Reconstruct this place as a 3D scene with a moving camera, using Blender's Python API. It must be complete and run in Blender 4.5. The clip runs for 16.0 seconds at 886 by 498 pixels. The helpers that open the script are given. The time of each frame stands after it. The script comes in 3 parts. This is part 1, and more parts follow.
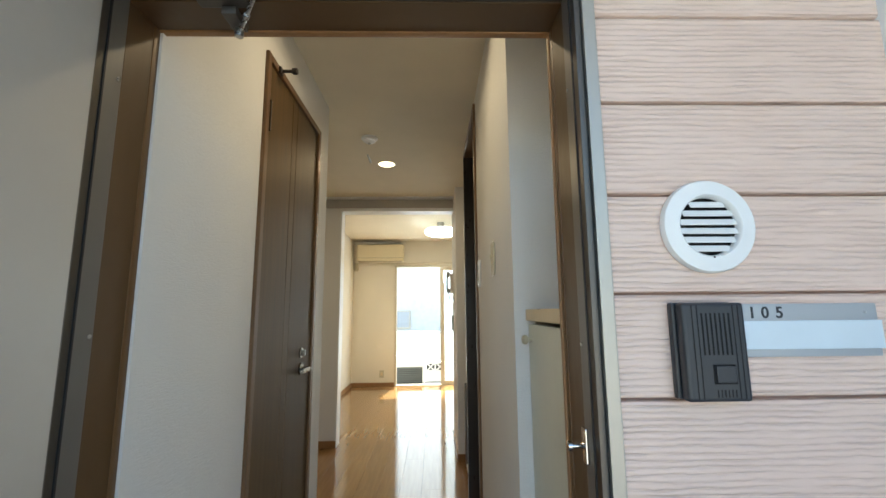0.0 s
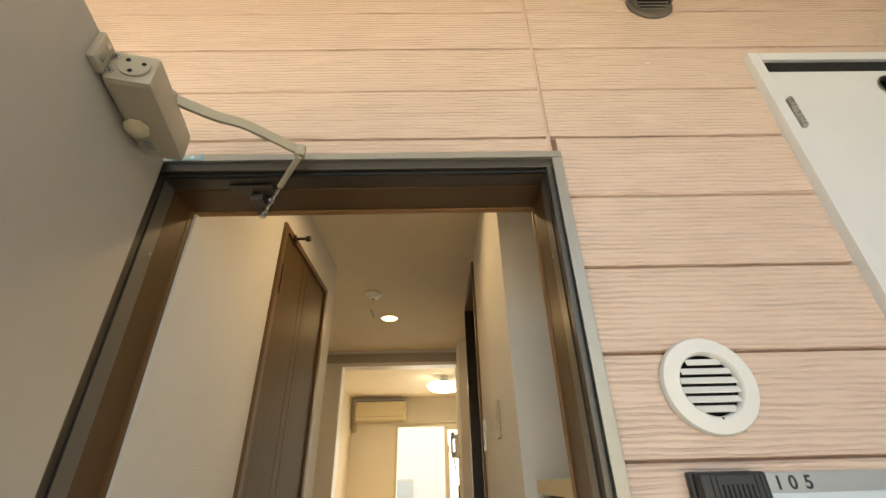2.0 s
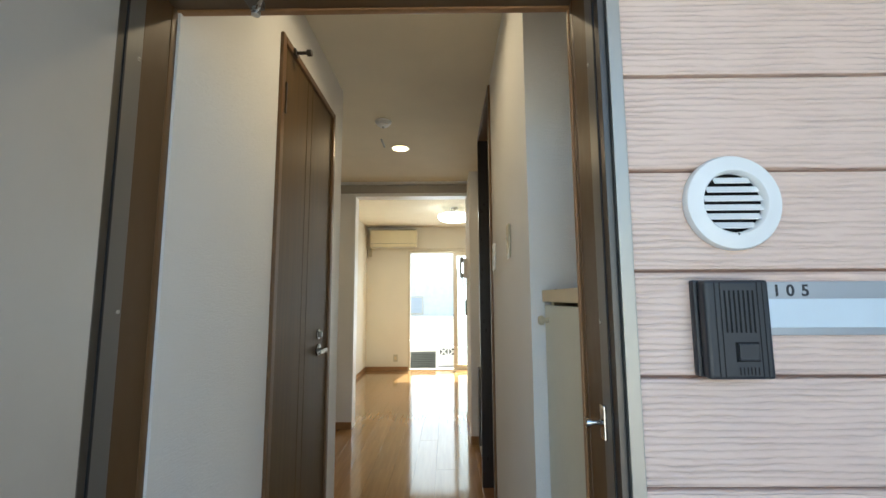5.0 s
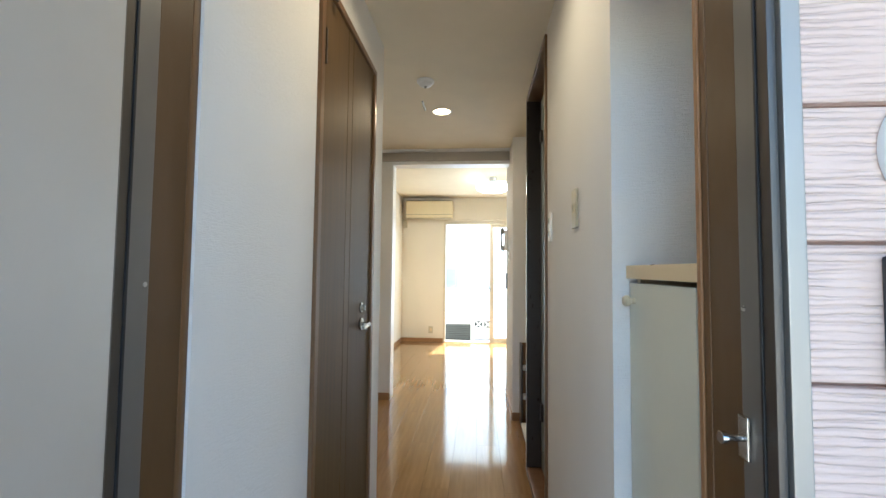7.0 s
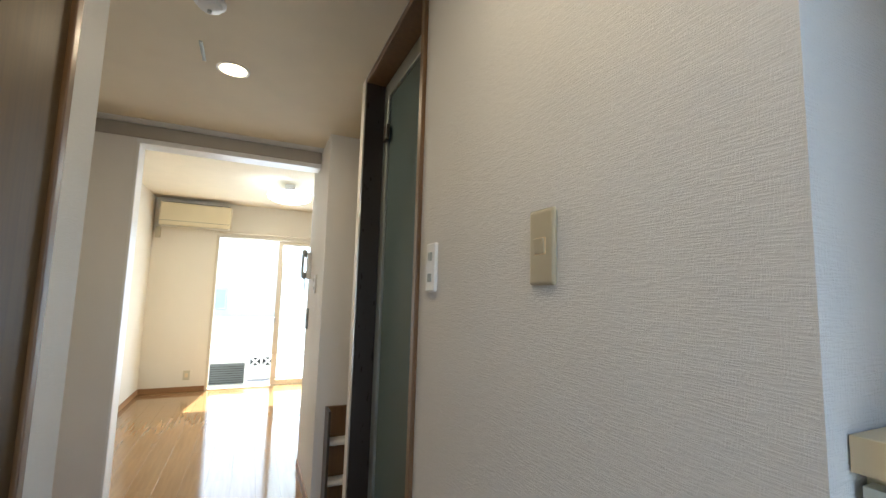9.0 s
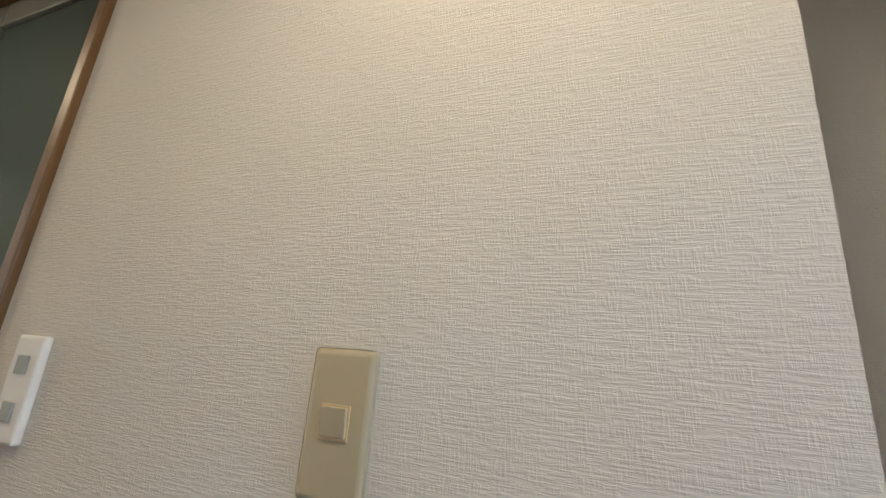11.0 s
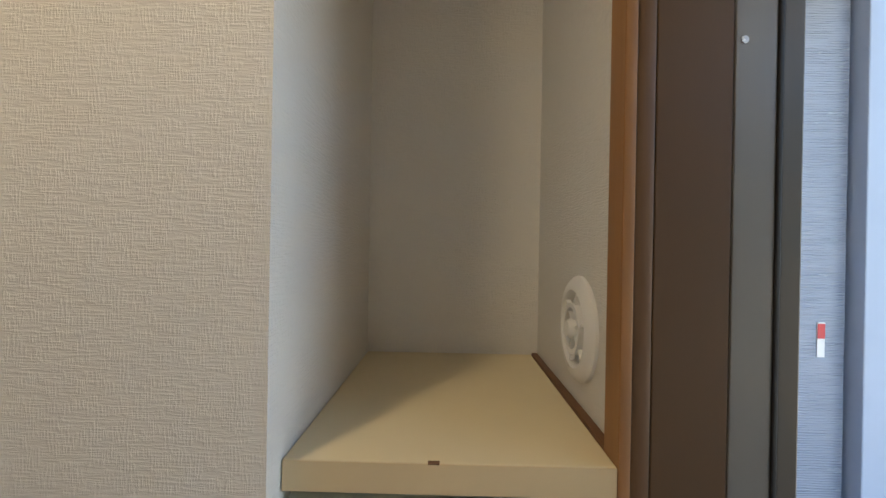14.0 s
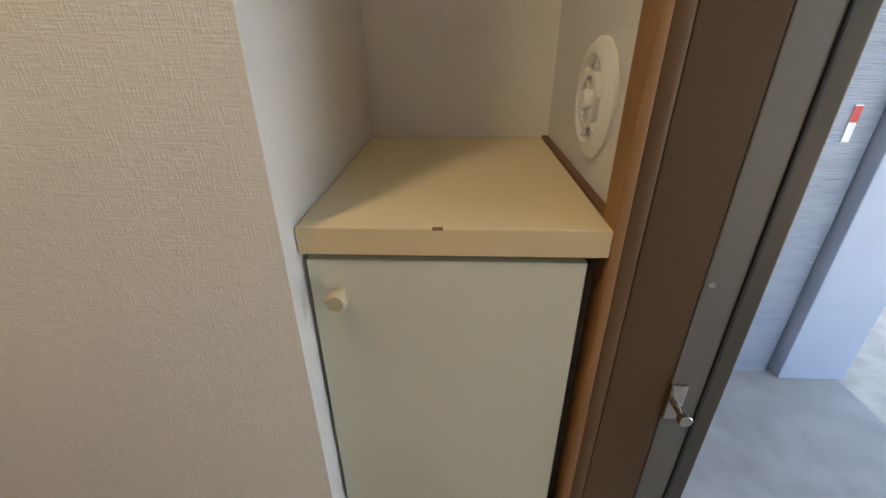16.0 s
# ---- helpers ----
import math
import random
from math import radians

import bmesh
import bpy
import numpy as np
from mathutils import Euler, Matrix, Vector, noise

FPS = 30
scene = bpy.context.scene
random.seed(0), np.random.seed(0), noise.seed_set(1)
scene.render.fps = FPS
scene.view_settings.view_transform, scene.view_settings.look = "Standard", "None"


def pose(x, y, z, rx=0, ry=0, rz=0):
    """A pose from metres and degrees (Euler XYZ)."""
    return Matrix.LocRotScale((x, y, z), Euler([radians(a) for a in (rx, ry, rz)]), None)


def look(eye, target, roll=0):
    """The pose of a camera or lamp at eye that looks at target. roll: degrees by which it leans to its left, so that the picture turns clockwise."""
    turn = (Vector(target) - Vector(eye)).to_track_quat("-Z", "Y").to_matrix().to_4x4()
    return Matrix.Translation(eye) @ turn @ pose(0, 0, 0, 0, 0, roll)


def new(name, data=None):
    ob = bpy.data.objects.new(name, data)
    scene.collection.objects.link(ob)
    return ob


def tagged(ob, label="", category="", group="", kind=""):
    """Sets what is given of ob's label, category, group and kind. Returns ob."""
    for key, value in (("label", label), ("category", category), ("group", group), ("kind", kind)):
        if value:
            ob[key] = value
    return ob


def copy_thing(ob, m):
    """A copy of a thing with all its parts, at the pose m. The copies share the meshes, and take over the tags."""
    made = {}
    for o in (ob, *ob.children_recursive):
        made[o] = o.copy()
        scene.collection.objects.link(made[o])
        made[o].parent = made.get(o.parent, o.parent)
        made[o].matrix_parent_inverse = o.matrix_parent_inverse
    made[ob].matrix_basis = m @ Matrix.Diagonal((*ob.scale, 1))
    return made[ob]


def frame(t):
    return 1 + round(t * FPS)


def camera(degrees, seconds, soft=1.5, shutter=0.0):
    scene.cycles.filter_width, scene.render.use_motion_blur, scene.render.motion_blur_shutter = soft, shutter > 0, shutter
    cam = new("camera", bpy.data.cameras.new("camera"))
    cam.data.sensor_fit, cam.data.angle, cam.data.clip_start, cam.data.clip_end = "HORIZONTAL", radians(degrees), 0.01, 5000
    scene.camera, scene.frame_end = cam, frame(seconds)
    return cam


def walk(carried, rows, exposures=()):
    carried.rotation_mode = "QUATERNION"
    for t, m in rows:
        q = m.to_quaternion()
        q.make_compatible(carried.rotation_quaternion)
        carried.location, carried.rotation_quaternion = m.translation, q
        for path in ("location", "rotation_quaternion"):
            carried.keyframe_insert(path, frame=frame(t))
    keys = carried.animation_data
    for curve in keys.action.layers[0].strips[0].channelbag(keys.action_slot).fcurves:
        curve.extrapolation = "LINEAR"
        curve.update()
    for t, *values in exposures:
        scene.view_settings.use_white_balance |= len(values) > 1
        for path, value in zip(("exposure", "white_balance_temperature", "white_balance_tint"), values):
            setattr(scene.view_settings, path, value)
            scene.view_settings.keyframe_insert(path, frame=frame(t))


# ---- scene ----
cam = camera(93.1, 16.0)
PATH = [
    (0, (0.053, -0.68, 1.366), (0.096, 1.298, 1.661), -0.5),
    (0.5, (0.055, -0.69, 1.37), (0.096, 1.252, 1.847), -0.9),
    (1, (0.057, -0.702, 1.374), (0.097, 1.185, 2.035), -1.3),
    (1.5, (0.059, -0.705, 1.375), (0.098, 1.116, 2.201), -1.5),
    (2, (0.061, -0.715, 1.375), (0.097, 1.037, 2.339), -1.5),
    (2.5, (0.065, -0.725, 1.376), (0.098, 0.983, 2.416), -1.4),
    (3, (0.064, -0.733, 1.375), (0.093, 0.98, 2.406), -1.2),
    (3.5, (0.062, -0.727, 1.373), (0.085, 1.063, 2.265), -0.9),
    (4, (0.058, -0.716, 1.366), (0.075, 1.164, 2.048), -0.7),
    (4.5, (0.052, -0.702, 1.358), (0.06, 1.247, 1.807), -0.4),
    (5, (0.043, -0.678, 1.351), (0.026, 1.309, 1.583), -0.3),
    (7.5, (-0.113, -0.396, 1.36), (-0.292, 1.594, 1.458), 0.7),
    (8, (-0.217, -0.133, 1.418), (-0.144, 1.862, 1.552), 0.4),
    (8.2, (-0.214, -0.035, 1.427), (-0.007, 1.949, 1.577), 0.7),
    (10.3, (-0.047, 0.557, 1.592), (1.571, 1.67, 1.968), 3.2),
    (10.5, (-0.046, 0.575, 1.603), (1.635, 1.573, 2.025), 3.7),
    (11, (-0.059, 0.611, 1.607), (1.733, 1.324, 2.138), 4.7),
    (11.5, (-0.058, 0.58, 1.617), (1.841, 1.007, 2.077), 2.7),
    (12, (-0.051, 0.463, 1.61), (1.862, 0.824, 2.068), 3.0),
    (12.5, (-0.081, 0.384, 1.586), (1.86, 0.614, 2.007), 2.5),
    (13, (-0.085, 0.331, 1.577), (1.888, 0.423, 1.888), 1.6),
    (13.5, (-0.086, 0.315, 1.582), (1.908, 0.371, 1.732), 1.5),
    (14, (-0.092, 0.312, 1.572), (1.908, 0.344, 1.568), 1.0),
    (14.5, (-0.089, 0.311, 1.566), (1.902, 0.343, 1.376), 0.8),
    (15, (-0.088, 0.304, 1.563), (1.864, 0.36, 1.133), 0.0),
    (15.5, (-0.082, 0.306, 1.549), (1.802, 0.36, 0.88), 0.2),
    (16, (-0.075, 0.303, 1.541), (1.703, 0.375, 0.629), -0.3),
]
walk(cam, [(t, look(eye, target, roll)) for t, eye, target, roll in PATH], exposures=[
    (0.0, 1.9, 6150, 1), (1.0, 1.9, 6350, 2), (1.5, 1.9, 7900, 5), (2.5, 1.7, 9000, 9), (3.5, 1.72, 9000, 9), (4.4, 1.9, 6500, 3), (5.0, 1.9, 6000, 1),
    (7.5, 2.45, 5450, 3), (8.2, 2.4, 5400, 3), (10.3, 2.25, 5700, 7), (11.0, 2.5, 5600, 6), (12.3, 2.62, 5600, 6), (13.5, 2.25, 6000, 6), (16.0, 2.35, 6900, 8)])

# ---- light ----
world = bpy.data.worlds.new("sky")
scene.world = world
world.use_nodes = True
wn = world.node_tree.nodes
sky = wn.new("ShaderNodeTexSky")
sky.sky_type, sky.sun_disc = "NISHITA", False
sky.sun_elevation, sky.sun_rotation = radians(58), radians(8)
sky.air_density, sky.dust_density = 1.0, 1.5
world.node_tree.links.new(sky.outputs[0], wn["Background"].inputs[0])
wn["Background"].inputs[1].default_value = 0.15


def lamp(name, kind, m, energy, color, **more):
    data = bpy.data.lights.new(name, kind)
    data.energy, data.color = energy, color
    if "size" in more:
        data.shape, data.size, data.size_y = "RECTANGLE", more["size"], more["size_y"]
    if "disk" in more:
        data.shape, data.size = "DISK", more["disk"]
    if "angle" in more:
        data.angle = more["angle"]
    if "spread" in more:
        data.spread = more["spread"]
    ob = new(name, data)
    ob.matrix_basis = m
    return ob


lamp("sun", "SUN", look((0, 0, 0), (-0.155, -1.0, -1.75)), 5.0, (1.0, 0.95, 0.86), angle=radians(0.5))
lamp("window_skylight", "AREA", look((0.17, 6.62, 1.2), (0.17, 0, 1.0)), 5.5, (0.93, 0.97, 1.0), size=1.45, size_y=1.9)
lamp("downlight_glow", "AREA", look((-0.3, 2.367, 2.463), (-0.3, 2.367, 0)), 1.3, (1.0, 0.72, 0.42), disk=0.10)
lamp("entry_downlight_glow", "AREA", look((-0.12, 0.69, 2.463), (-0.12, 0.69, 0)), 0.84, (1.0, 0.76, 0.49), disk=0.10, spread=radians(160))
lamp("ceiling_lamp_glow", "AREA", look((0.15, 5.0, 2.382), (0.15, 5.0, 0)), 5, (1.0, 0.78, 0.48), disk=0.4)


# ---- materials ----
class Nodes:
    def __init__(self, name):
        self.mat = bpy.data.materials.new(name)
        self.mat.use_nodes = True
        self.t = self.mat.node_tree
        self.b = self.t.nodes["Principled BSDF"]

    def add(self, kind, **sets):
        n = self.t.nodes.new(kind)
        for k, v in sets.items():
            n.inputs[k].default_value = v
        return n

    def link(self, a, b):
        self.t.links.new(a, b)

    def coords(self, scale, turn=(0, 0, 0)):
        g = self.add("ShaderNodeTexCoord")
        m = self.add("ShaderNodeMapping", Scale=scale, Rotation=turn)
        self.link(g.outputs["Object"], m.inputs["Vector"])
        return m.outputs[0]

    def noise(self, scale, detail=3.0, rough=0.5):
        n = self.add("ShaderNodeTexNoise", Scale=1.0, Detail=detail, Roughness=rough)
        self.link(self.coords(scale), n.inputs["Vector"])
        return n.outputs["Fac"]

    def ramp(self, fac, stops):
        r = self.add("ShaderNodeValToRGB")
        e = r.color_ramp.elements
        while len(e) < len(stops):
            e.new(0.5)
        for el, (p, c) in zip(e, stops):
            el.position = p
            el.color = (*c, 1) if len(c) == 3 else c
        self.link(fac, r.inputs["Fac"])
        return r.outputs["Color"]

    def math(self, op, a, b):
        n = self.t.nodes.new("ShaderNodeMath")
        n.operation = op
        for i, v in enumerate((a, b)):
            if isinstance(v, (int, float)):
                n.inputs[i].default_value = v
            else:
                self.link(v, n.inputs[i])
        return n.outputs[0]

    def bump(self, height, strength, distance):
        n = self.add("ShaderNodeBump", Strength=strength, Distance=distance)
        self.link(height, n.inputs["Height"])
        self.link(n.outputs[0], self.b.inputs["Normal"])


def tint(c, k):
    return tuple(min(1, v * k) for v in c)


def plain(name, color, rough=0.5, metal=0.0, vary=0.06, grain=0.02, scale=60, stretch=(1, 1, 1)):
    """Paint, plastic or metal with slight mottling, uneven gloss and fine relief."""
    n = Nodes(name)
    f = n.noise(tuple(6 * s for s in stretch), 4)
    n.link(n.ramp(f, [(0.25, tint(color, 1 - vary)), (0.75, tint(color, 1 + vary))]), n.b.inputs["Base Color"])
    g = n.noise(tuple(scale * s for s in stretch), 3)
    n.link(n.math("ADD", n.math("MULTIPLY", g, 0.16), rough - 0.08), n.b.inputs["Roughness"])
    n.b.inputs["Metallic"].default_value = metal
    if grain:
        n.bump(n.noise(tuple(scale * 3 * s for s in stretch), 2), grain * 5, 0.0006)
    return n.mat


def wallpaper(name, color):
    """Vinyl wallpaper embossed like coarse woven cloth."""
    n = Nodes(name)
    h = n.noise((50, 50, 540), 2)
    v = n.noise((540, 540, 80), 2)
    patch = n.noise((70, 70, 90), 2)
    hh = n.ramp(h, [(0.38, (0, 0, 0)), (0.62, (1, 1, 1))])
    vv = n.math("MULTIPLY", n.ramp(v, [(0.40, (0, 0, 0)), (0.60, (1, 1, 1))]), n.ramp(patch, [(0.40, (0, 0, 0)), (0.56, (1, 1, 1))]))
    weave = n.math("ADD", hh, vv)
    soil = n.noise((2.5, 2.5, 1.6), 4)
    n.link(n.ramp(soil, [(0.2, tint(color, 0.95)), (0.8, tint(color, 1.02))]), n.b.inputs["Base Color"])
    n.b.inputs["Roughness"].default_value = 0.72
    n.bump(weave, 0.46, 0.0008)
    return n.mat


def siding_paint(name, low, high):
    """Glossy pink paint over pressed wood-grain fibre cement."""
    n = Nodes(name)
    info = n.add("ShaderNodeObjectInfo")
    tc = n.add("ShaderNodeTexCoord")
    sh = n.add("ShaderNodeVectorMath")
    sh.operation = "MULTIPLY_ADD"
    sh.inputs[1].default_value = (1, 1, 1)
    comb = n.add("ShaderNodeCombineXYZ")
    n.link(n.math("MULTIPLY", info.outputs["Random"], 37.0), comb.inputs[0])
    n.link(tc.outputs["Object"], sh.inputs[0])
    n.link(comb.outputs[0], sh.inputs[2])

    def grain(scale, detail, distort):
        m = n.add("ShaderNodeMapping", Scale=scale)
        n.link(sh.outputs[0], m.inputs["Vector"])
        k = n.add("ShaderNodeTexNoise", Scale=1.0, Detail=detail, Roughness=0.6, Distortion=distort)
        n.link(m.outputs[0], k.inputs["Vector"])
        return k.outputs["Fac"]

    lines = n.add("ShaderNodeMapping", Scale=(6.5, 6.5, 31))
    n.link(sh.outputs[0], lines.inputs["Vector"])
    wave = n.add("ShaderNodeTexWave", **{"Scale": 1.0, "Distortion": 5.0, "Detail": 4.0, "Detail Scale": 1.0, "Detail Roughness": 0.62})
    wave.wave_type, wave.bands_direction, wave.wave_profile = "BANDS", "Z", "SIN"
    n.link(lines.outputs[0], wave.inputs["Vector"])
    depth = grain((9, 9, 40), 2, 0)
    ridge = n.ramp(wave.outputs["Fac"], [(0.05, (0, 0, 0)), (0.42, (0.75, 0.75, 0.75)), (1.0, (1, 1, 1))])
    cut = n.math("MULTIPLY", n.math("SUBTRACT", ridge, 1.0), n.ramp(depth, [(0.30, (0.15, 0.15, 0.15)), (0.62, (1, 1, 1))]))
    fine = grain((45, 45, 420), 2, 0.2)
    hgt = n.math("ADD", cut, n.math("MULTIPLY", fine, 0.30))
    mott = grain((4, 4, 9), 3, 0)
    # Groove bottoms take a darker tone that stands in for the shade there.
    groove_shade = n.add("ShaderNodeMixRGB", Color2=(*tint(low, 0.80), 1))
    n.link(n.ramp(mott, [(0.25, low), (0.75, high)]), groove_shade.inputs["Color1"])
    n.link(n.math("MULTIPLY", cut, -0.22), groove_shade.inputs["Fac"])
    n.link(groove_shade.outputs[0], n.b.inputs["Base Color"])
    n.link(n.math("ADD", n.math("MULTIPLY", depth, 0.2), 0.13), n.b.inputs["Roughness"])
    n.bump(hgt, 1.0, 0.0028)
    return n.mat


def wood(name, dark, light, rough, along=(40, 3, 40), coat=0.0, vary=0.22):
    n = Nodes(name)
    info = n.add("ShaderNodeObjectInfo")
    f = n.noise(along, 5, 0.6)
    col = n.ramp(f, [(0.25, dark), (0.75, light)])
    hsv = n.add("ShaderNodeHueSaturation")
    n.link(n.math("ADD", n.math("MULTIPLY", info.outputs["Random"], vary), 1 - vary / 2), hsv.inputs["Value"])
    n.link(col, hsv.inputs["Color"])
    n.link(hsv.outputs[0], n.b.inputs["Base Color"])
    g = n.noise(tuple(a * 0.2 for a in along), 3)
    n.link(n.math("ADD", n.math("MULTIPLY", g, 0.12), rough - 0.06), n.b.inputs["Roughness"])
    n.b.inputs["Coat Weight"].default_value = coat
    n.bump(n.noise(tuple(v * 5 for v in along), 2), 0.04, 0.0004)
    return n.mat


def glass(name, color, rough, clear=1.0):
    n = Nodes(name)
    n.b.inputs["Base Color"].default_value = (*color, 1)
    n.b.inputs["Transmission Weight"].default_value = clear
    n.b.inputs["Roughness"].default_value = rough
    n.b.inputs["IOR"].default_value = 1.1
    return n.mat


def glow(name, color, strength):
    n = Nodes(name)
    n.b.inputs["Base Color"].default_value = (0.8, 0.8, 0.8, 1)
    n.b.inputs["Emission Color"].default_value = (*color, 1)
    n.b.inputs["Emission Strength"].default_value = strength
    return n.mat


PAPER = wallpaper("woven_wallpaper", (0.76, 0.745, 0.715))
# Cream tint puts sunlight bounced off the floor into the paper's colour.
ROOM_PAPER = wallpaper("bounce_tinted_wallpaper", (0.75, 0.69, 0.57))
CEIL = plain("ceiling_paper", (0.74, 0.655, 0.49), 0.8, vary=0.03, grain=0.05, scale=120)
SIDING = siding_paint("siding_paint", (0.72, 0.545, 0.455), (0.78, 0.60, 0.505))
# Blue of the sky light is put into the bay siding's colour.
SKY_TINT_SIDING = siding_paint("sky_tinted_siding_paint", (0.27, 0.31, 0.39), (0.32, 0.36, 0.44))
JOINT = plain("joint_sealant", (0.27, 0.17, 0.13), 0.8)
SEAL = plain("pink_sealant", (0.62, 0.45, 0.37), 0.6)
BRONZE = plain("bronze_aluminium", (0.11, 0.098, 0.085), 0.38, 0.7, stretch=(1, 1, 0.1))
BRONZE_LIGHT = plain("weathered_bronze_aluminium", (0.43, 0.40, 0.35), 0.42, 0.6, stretch=(1, 1, 0.1))
BRONZE_MID = plain("grey_bronze_aluminium", (0.20, 0.19, 0.175), 0.4, 0.6, stretch=(1, 1, 0.1))
BROWN_STEEL = plain("brown_painted_steel", (0.09, 0.046, 0.015), 0.45, stretch=(1, 1, 0.3))
OAK_TRIM = wood("orange_brown_trim", (0.24, 0.115, 0.040), (0.31, 0.155, 0.058), 0.45, (50, 50, 4))
RUBBER = plain("black_rubber", (0.012, 0.012, 0.013), 0.55)
LEAF_PAINT = plain("beige_door_skin", (0.50, 0.475, 0.43), 0.5, vary=0.03)
CLOSER = plain("champagne_metal_paint", (0.47, 0.425, 0.33), 0.40, 0.15)
STEEL = plain("brushed_steel", (0.55, 0.55, 0.54), 0.28, 1.0, stretch=(1, 1, 8))
HANDLE = plain("satin_nickel", (0.30, 0.28, 0.25), 0.25, 1.0)
CHROME = plain("chrome", (0.55, 0.54, 0.52), 0.12, 1.0, grain=0)
WHITE = plain("white_plastic", (0.80, 0.80, 0.79), 0.38, vary=0.03)
BLACK = plain("black_plastic", (0.028, 0.030, 0.035), 0.42, scale=120, grain=0.05)
DARK = plain("dark_cavity", (0.01, 0.01, 0.01), 0.9)
PLATE_BLUE = plain("frosted_plate", (0.62, 0.70, 0.76), 0.45, 0.1)
PLATE_GREY = plain("silver_plate", (0.44, 0.46, 0.48), 0.4, 0.5, stretch=(0.2, 1, 6))
METER = plain("white_steel_door", (0.71, 0.72, 0.74), 0.42, vary=0.03)
HOOD = plain("grey_hood_metal", (0.19, 0.17, 0.15), 0.4, 0.5)
SOFFIT = plain("soffit_board", (0.52, 0.47, 0.41), 0.8, vary=0.04)
DOOR_WOOD = wood("walnut_door_skin", (0.056, 0.029, 0.006), (0.092, 0.050, 0.011), 0.56, (55, 55, 2.2))
DOOR_TRIM = wood("walnut_trim", (0.11, 0.055, 0.02), (0.17, 0.09, 0.035), 0.4, (55, 55, 3))
FLOORING = wood("oak_flooring", (0.20, 0.105, 0.036), (0.29, 0.165, 0.064), 0.11, (38, 2.4, 38), coat=0.25, vary=0.10)
BASE = wood("baseboard_wood", (0.24, 0.12, 0.045), (0.30, 0.16, 0.065), 0.4, (6, 6, 60))
IVORY = plain("ivory_plastic", (0.50, 0.445, 0.31), 0.38, vary=0.03)
CAB = plain("cream_melamine", (0.74, 0.645, 0.43), 0.42, vary=0.03, stretch=(1, 1, 0.3))
CAB_EDGE = plain("tan_edge_band", (0.66, 0.52, 0.31), 0.42, vary=0.04)
CAB_DOOR = plain("pale_green_cream_laminate", (0.62, 0.61, 0.50), 0.36, vary=0.03)
BATT = wood("brown_batten", (0.13, 0.06, 0.025), (0.18, 0.09, 0.04), 0.5, (5, 60, 60))
DARKJAMB = plain("dark_bath_frame", (0.035, 0.028, 0.024), 0.3, stretch=(1, 1, 0.3))
SASH = plain("grey_sash", (0.30, 0.32, 0.30), 0.4, 0.4)
SMOKE_GLASS = glass("green_tinted_glass", (0.19, 0.25, 0.25), 0.25, 0.45)
CLEAR = glass("clear_glass", (0.97, 0.99, 0.98), 0.0)
ALU = plain("cream_aluminium", (0.62, 0.55, 0.42), 0.4, 0.2)
CONCRETE = plain("concrete", (0.36, 0.35, 0.33), 0.85, vary=0.15, grain=0.1)
TILE = plain("grey_floor_tile", (0.30, 0.28, 0.26), 0.5, vary=0.12)
STUCCO = plain("white_stucco", (0.80, 0.80, 0.78), 0.9, vary=0.05)
HOUSE = plain("cream_render", (0.86, 0.82, 0.74), 0.9, vary=0.05)
GROUND = plain("ground_soil", (0.42, 0.39, 0.33), 0.95, vary=0.25, grain=0.1)
UNIT = plain("outdoor_unit_grille", (0.10, 0.11, 0.11), 0.6)
LAMP_ON = glow("lit_diffuser", (0.90, 0.96, 1.0), 4.0)
DOWN_ON = glow("lit_downlight", (1.0, 0.72, 0.40), 1.5)
STICK_BLUE = plain("blue_sticker", (0.22, 0.52, 0.66), 0.4)
# Pale blue-grey carries the sky's blue cast in the post's own colour.
SKY_TINT_POST = plain("sky_tinted_post_paint", (0.36, 0.43, 0.55), 0.5, vary=0.04)
BEAM_SHADE = plain("shaded_beam_grey", (0.42, 0.39, 0.34), 0.4, 0.3, stretch=(0.2, 1, 1))
RED = plain("red_print", (0.55, 0.05, 0.05), 0.5)


# ---- mesh helpers ----
def add_box(bm, x0, x1, y0, y1, z0, z1, bevel=0.0, seg=2):
    sub = bmesh.new()
    bmesh.ops.create_cube(sub, size=1)
    for v in sub.verts:
        v.co = Vector((x0 + (v.co.x + 0.5) * (x1 - x0), y0 + (v.co.y + 0.5) * (y1 - y0), z0 + (v.co.z + 0.5) * (z1 - z0)))
    if bevel:
        bmesh.ops.bevel(sub, geom=list(sub.edges), offset=bevel, segments=seg, affect="EDGES", profile=0.6)
    me = bpy.data.meshes.new("tmp")
    sub.to_mesh(me)
    sub.free()
    bm.from_mesh(me)
    bpy.data.meshes.remove(me)
    return bm


def box(x0, x1, y0, y1, z0, z1, bevel=0.0, seg=2):
    return add_box(bmesh.new(), x0, x1, y0, y1, z0, z1, bevel, seg)


def lathe(profile, m, steps=40, caps=True):
    """A turned body: (radius, height) pairs round the z axis of m."""
    bm = bmesh.new()
    rings = []
    for r, h in profile:
        rings.append([bm.verts.new(m @ Vector((r * math.cos(a), r * math.sin(a), h)))
                      for a in [2 * math.pi * i / steps for i in range(steps)]])
    for a, b in zip(rings, rings[1:]):
        for i in range(steps):
            j = (i + 1) % steps
            bm.faces.new((a[i], a[j], b[j], b[i]))
    for ring in (rings[0], rings[-1]) if caps else ():
        if (ring[0].co - ring[steps // 2].co).length > 1e-5:
            bm.faces.new(ring)
    bmesh.ops.remove_doubles(bm, verts=bm.verts, dist=1e-6)
    bmesh.ops.recalc_face_normals(bm, faces=bm.faces)
    return bm


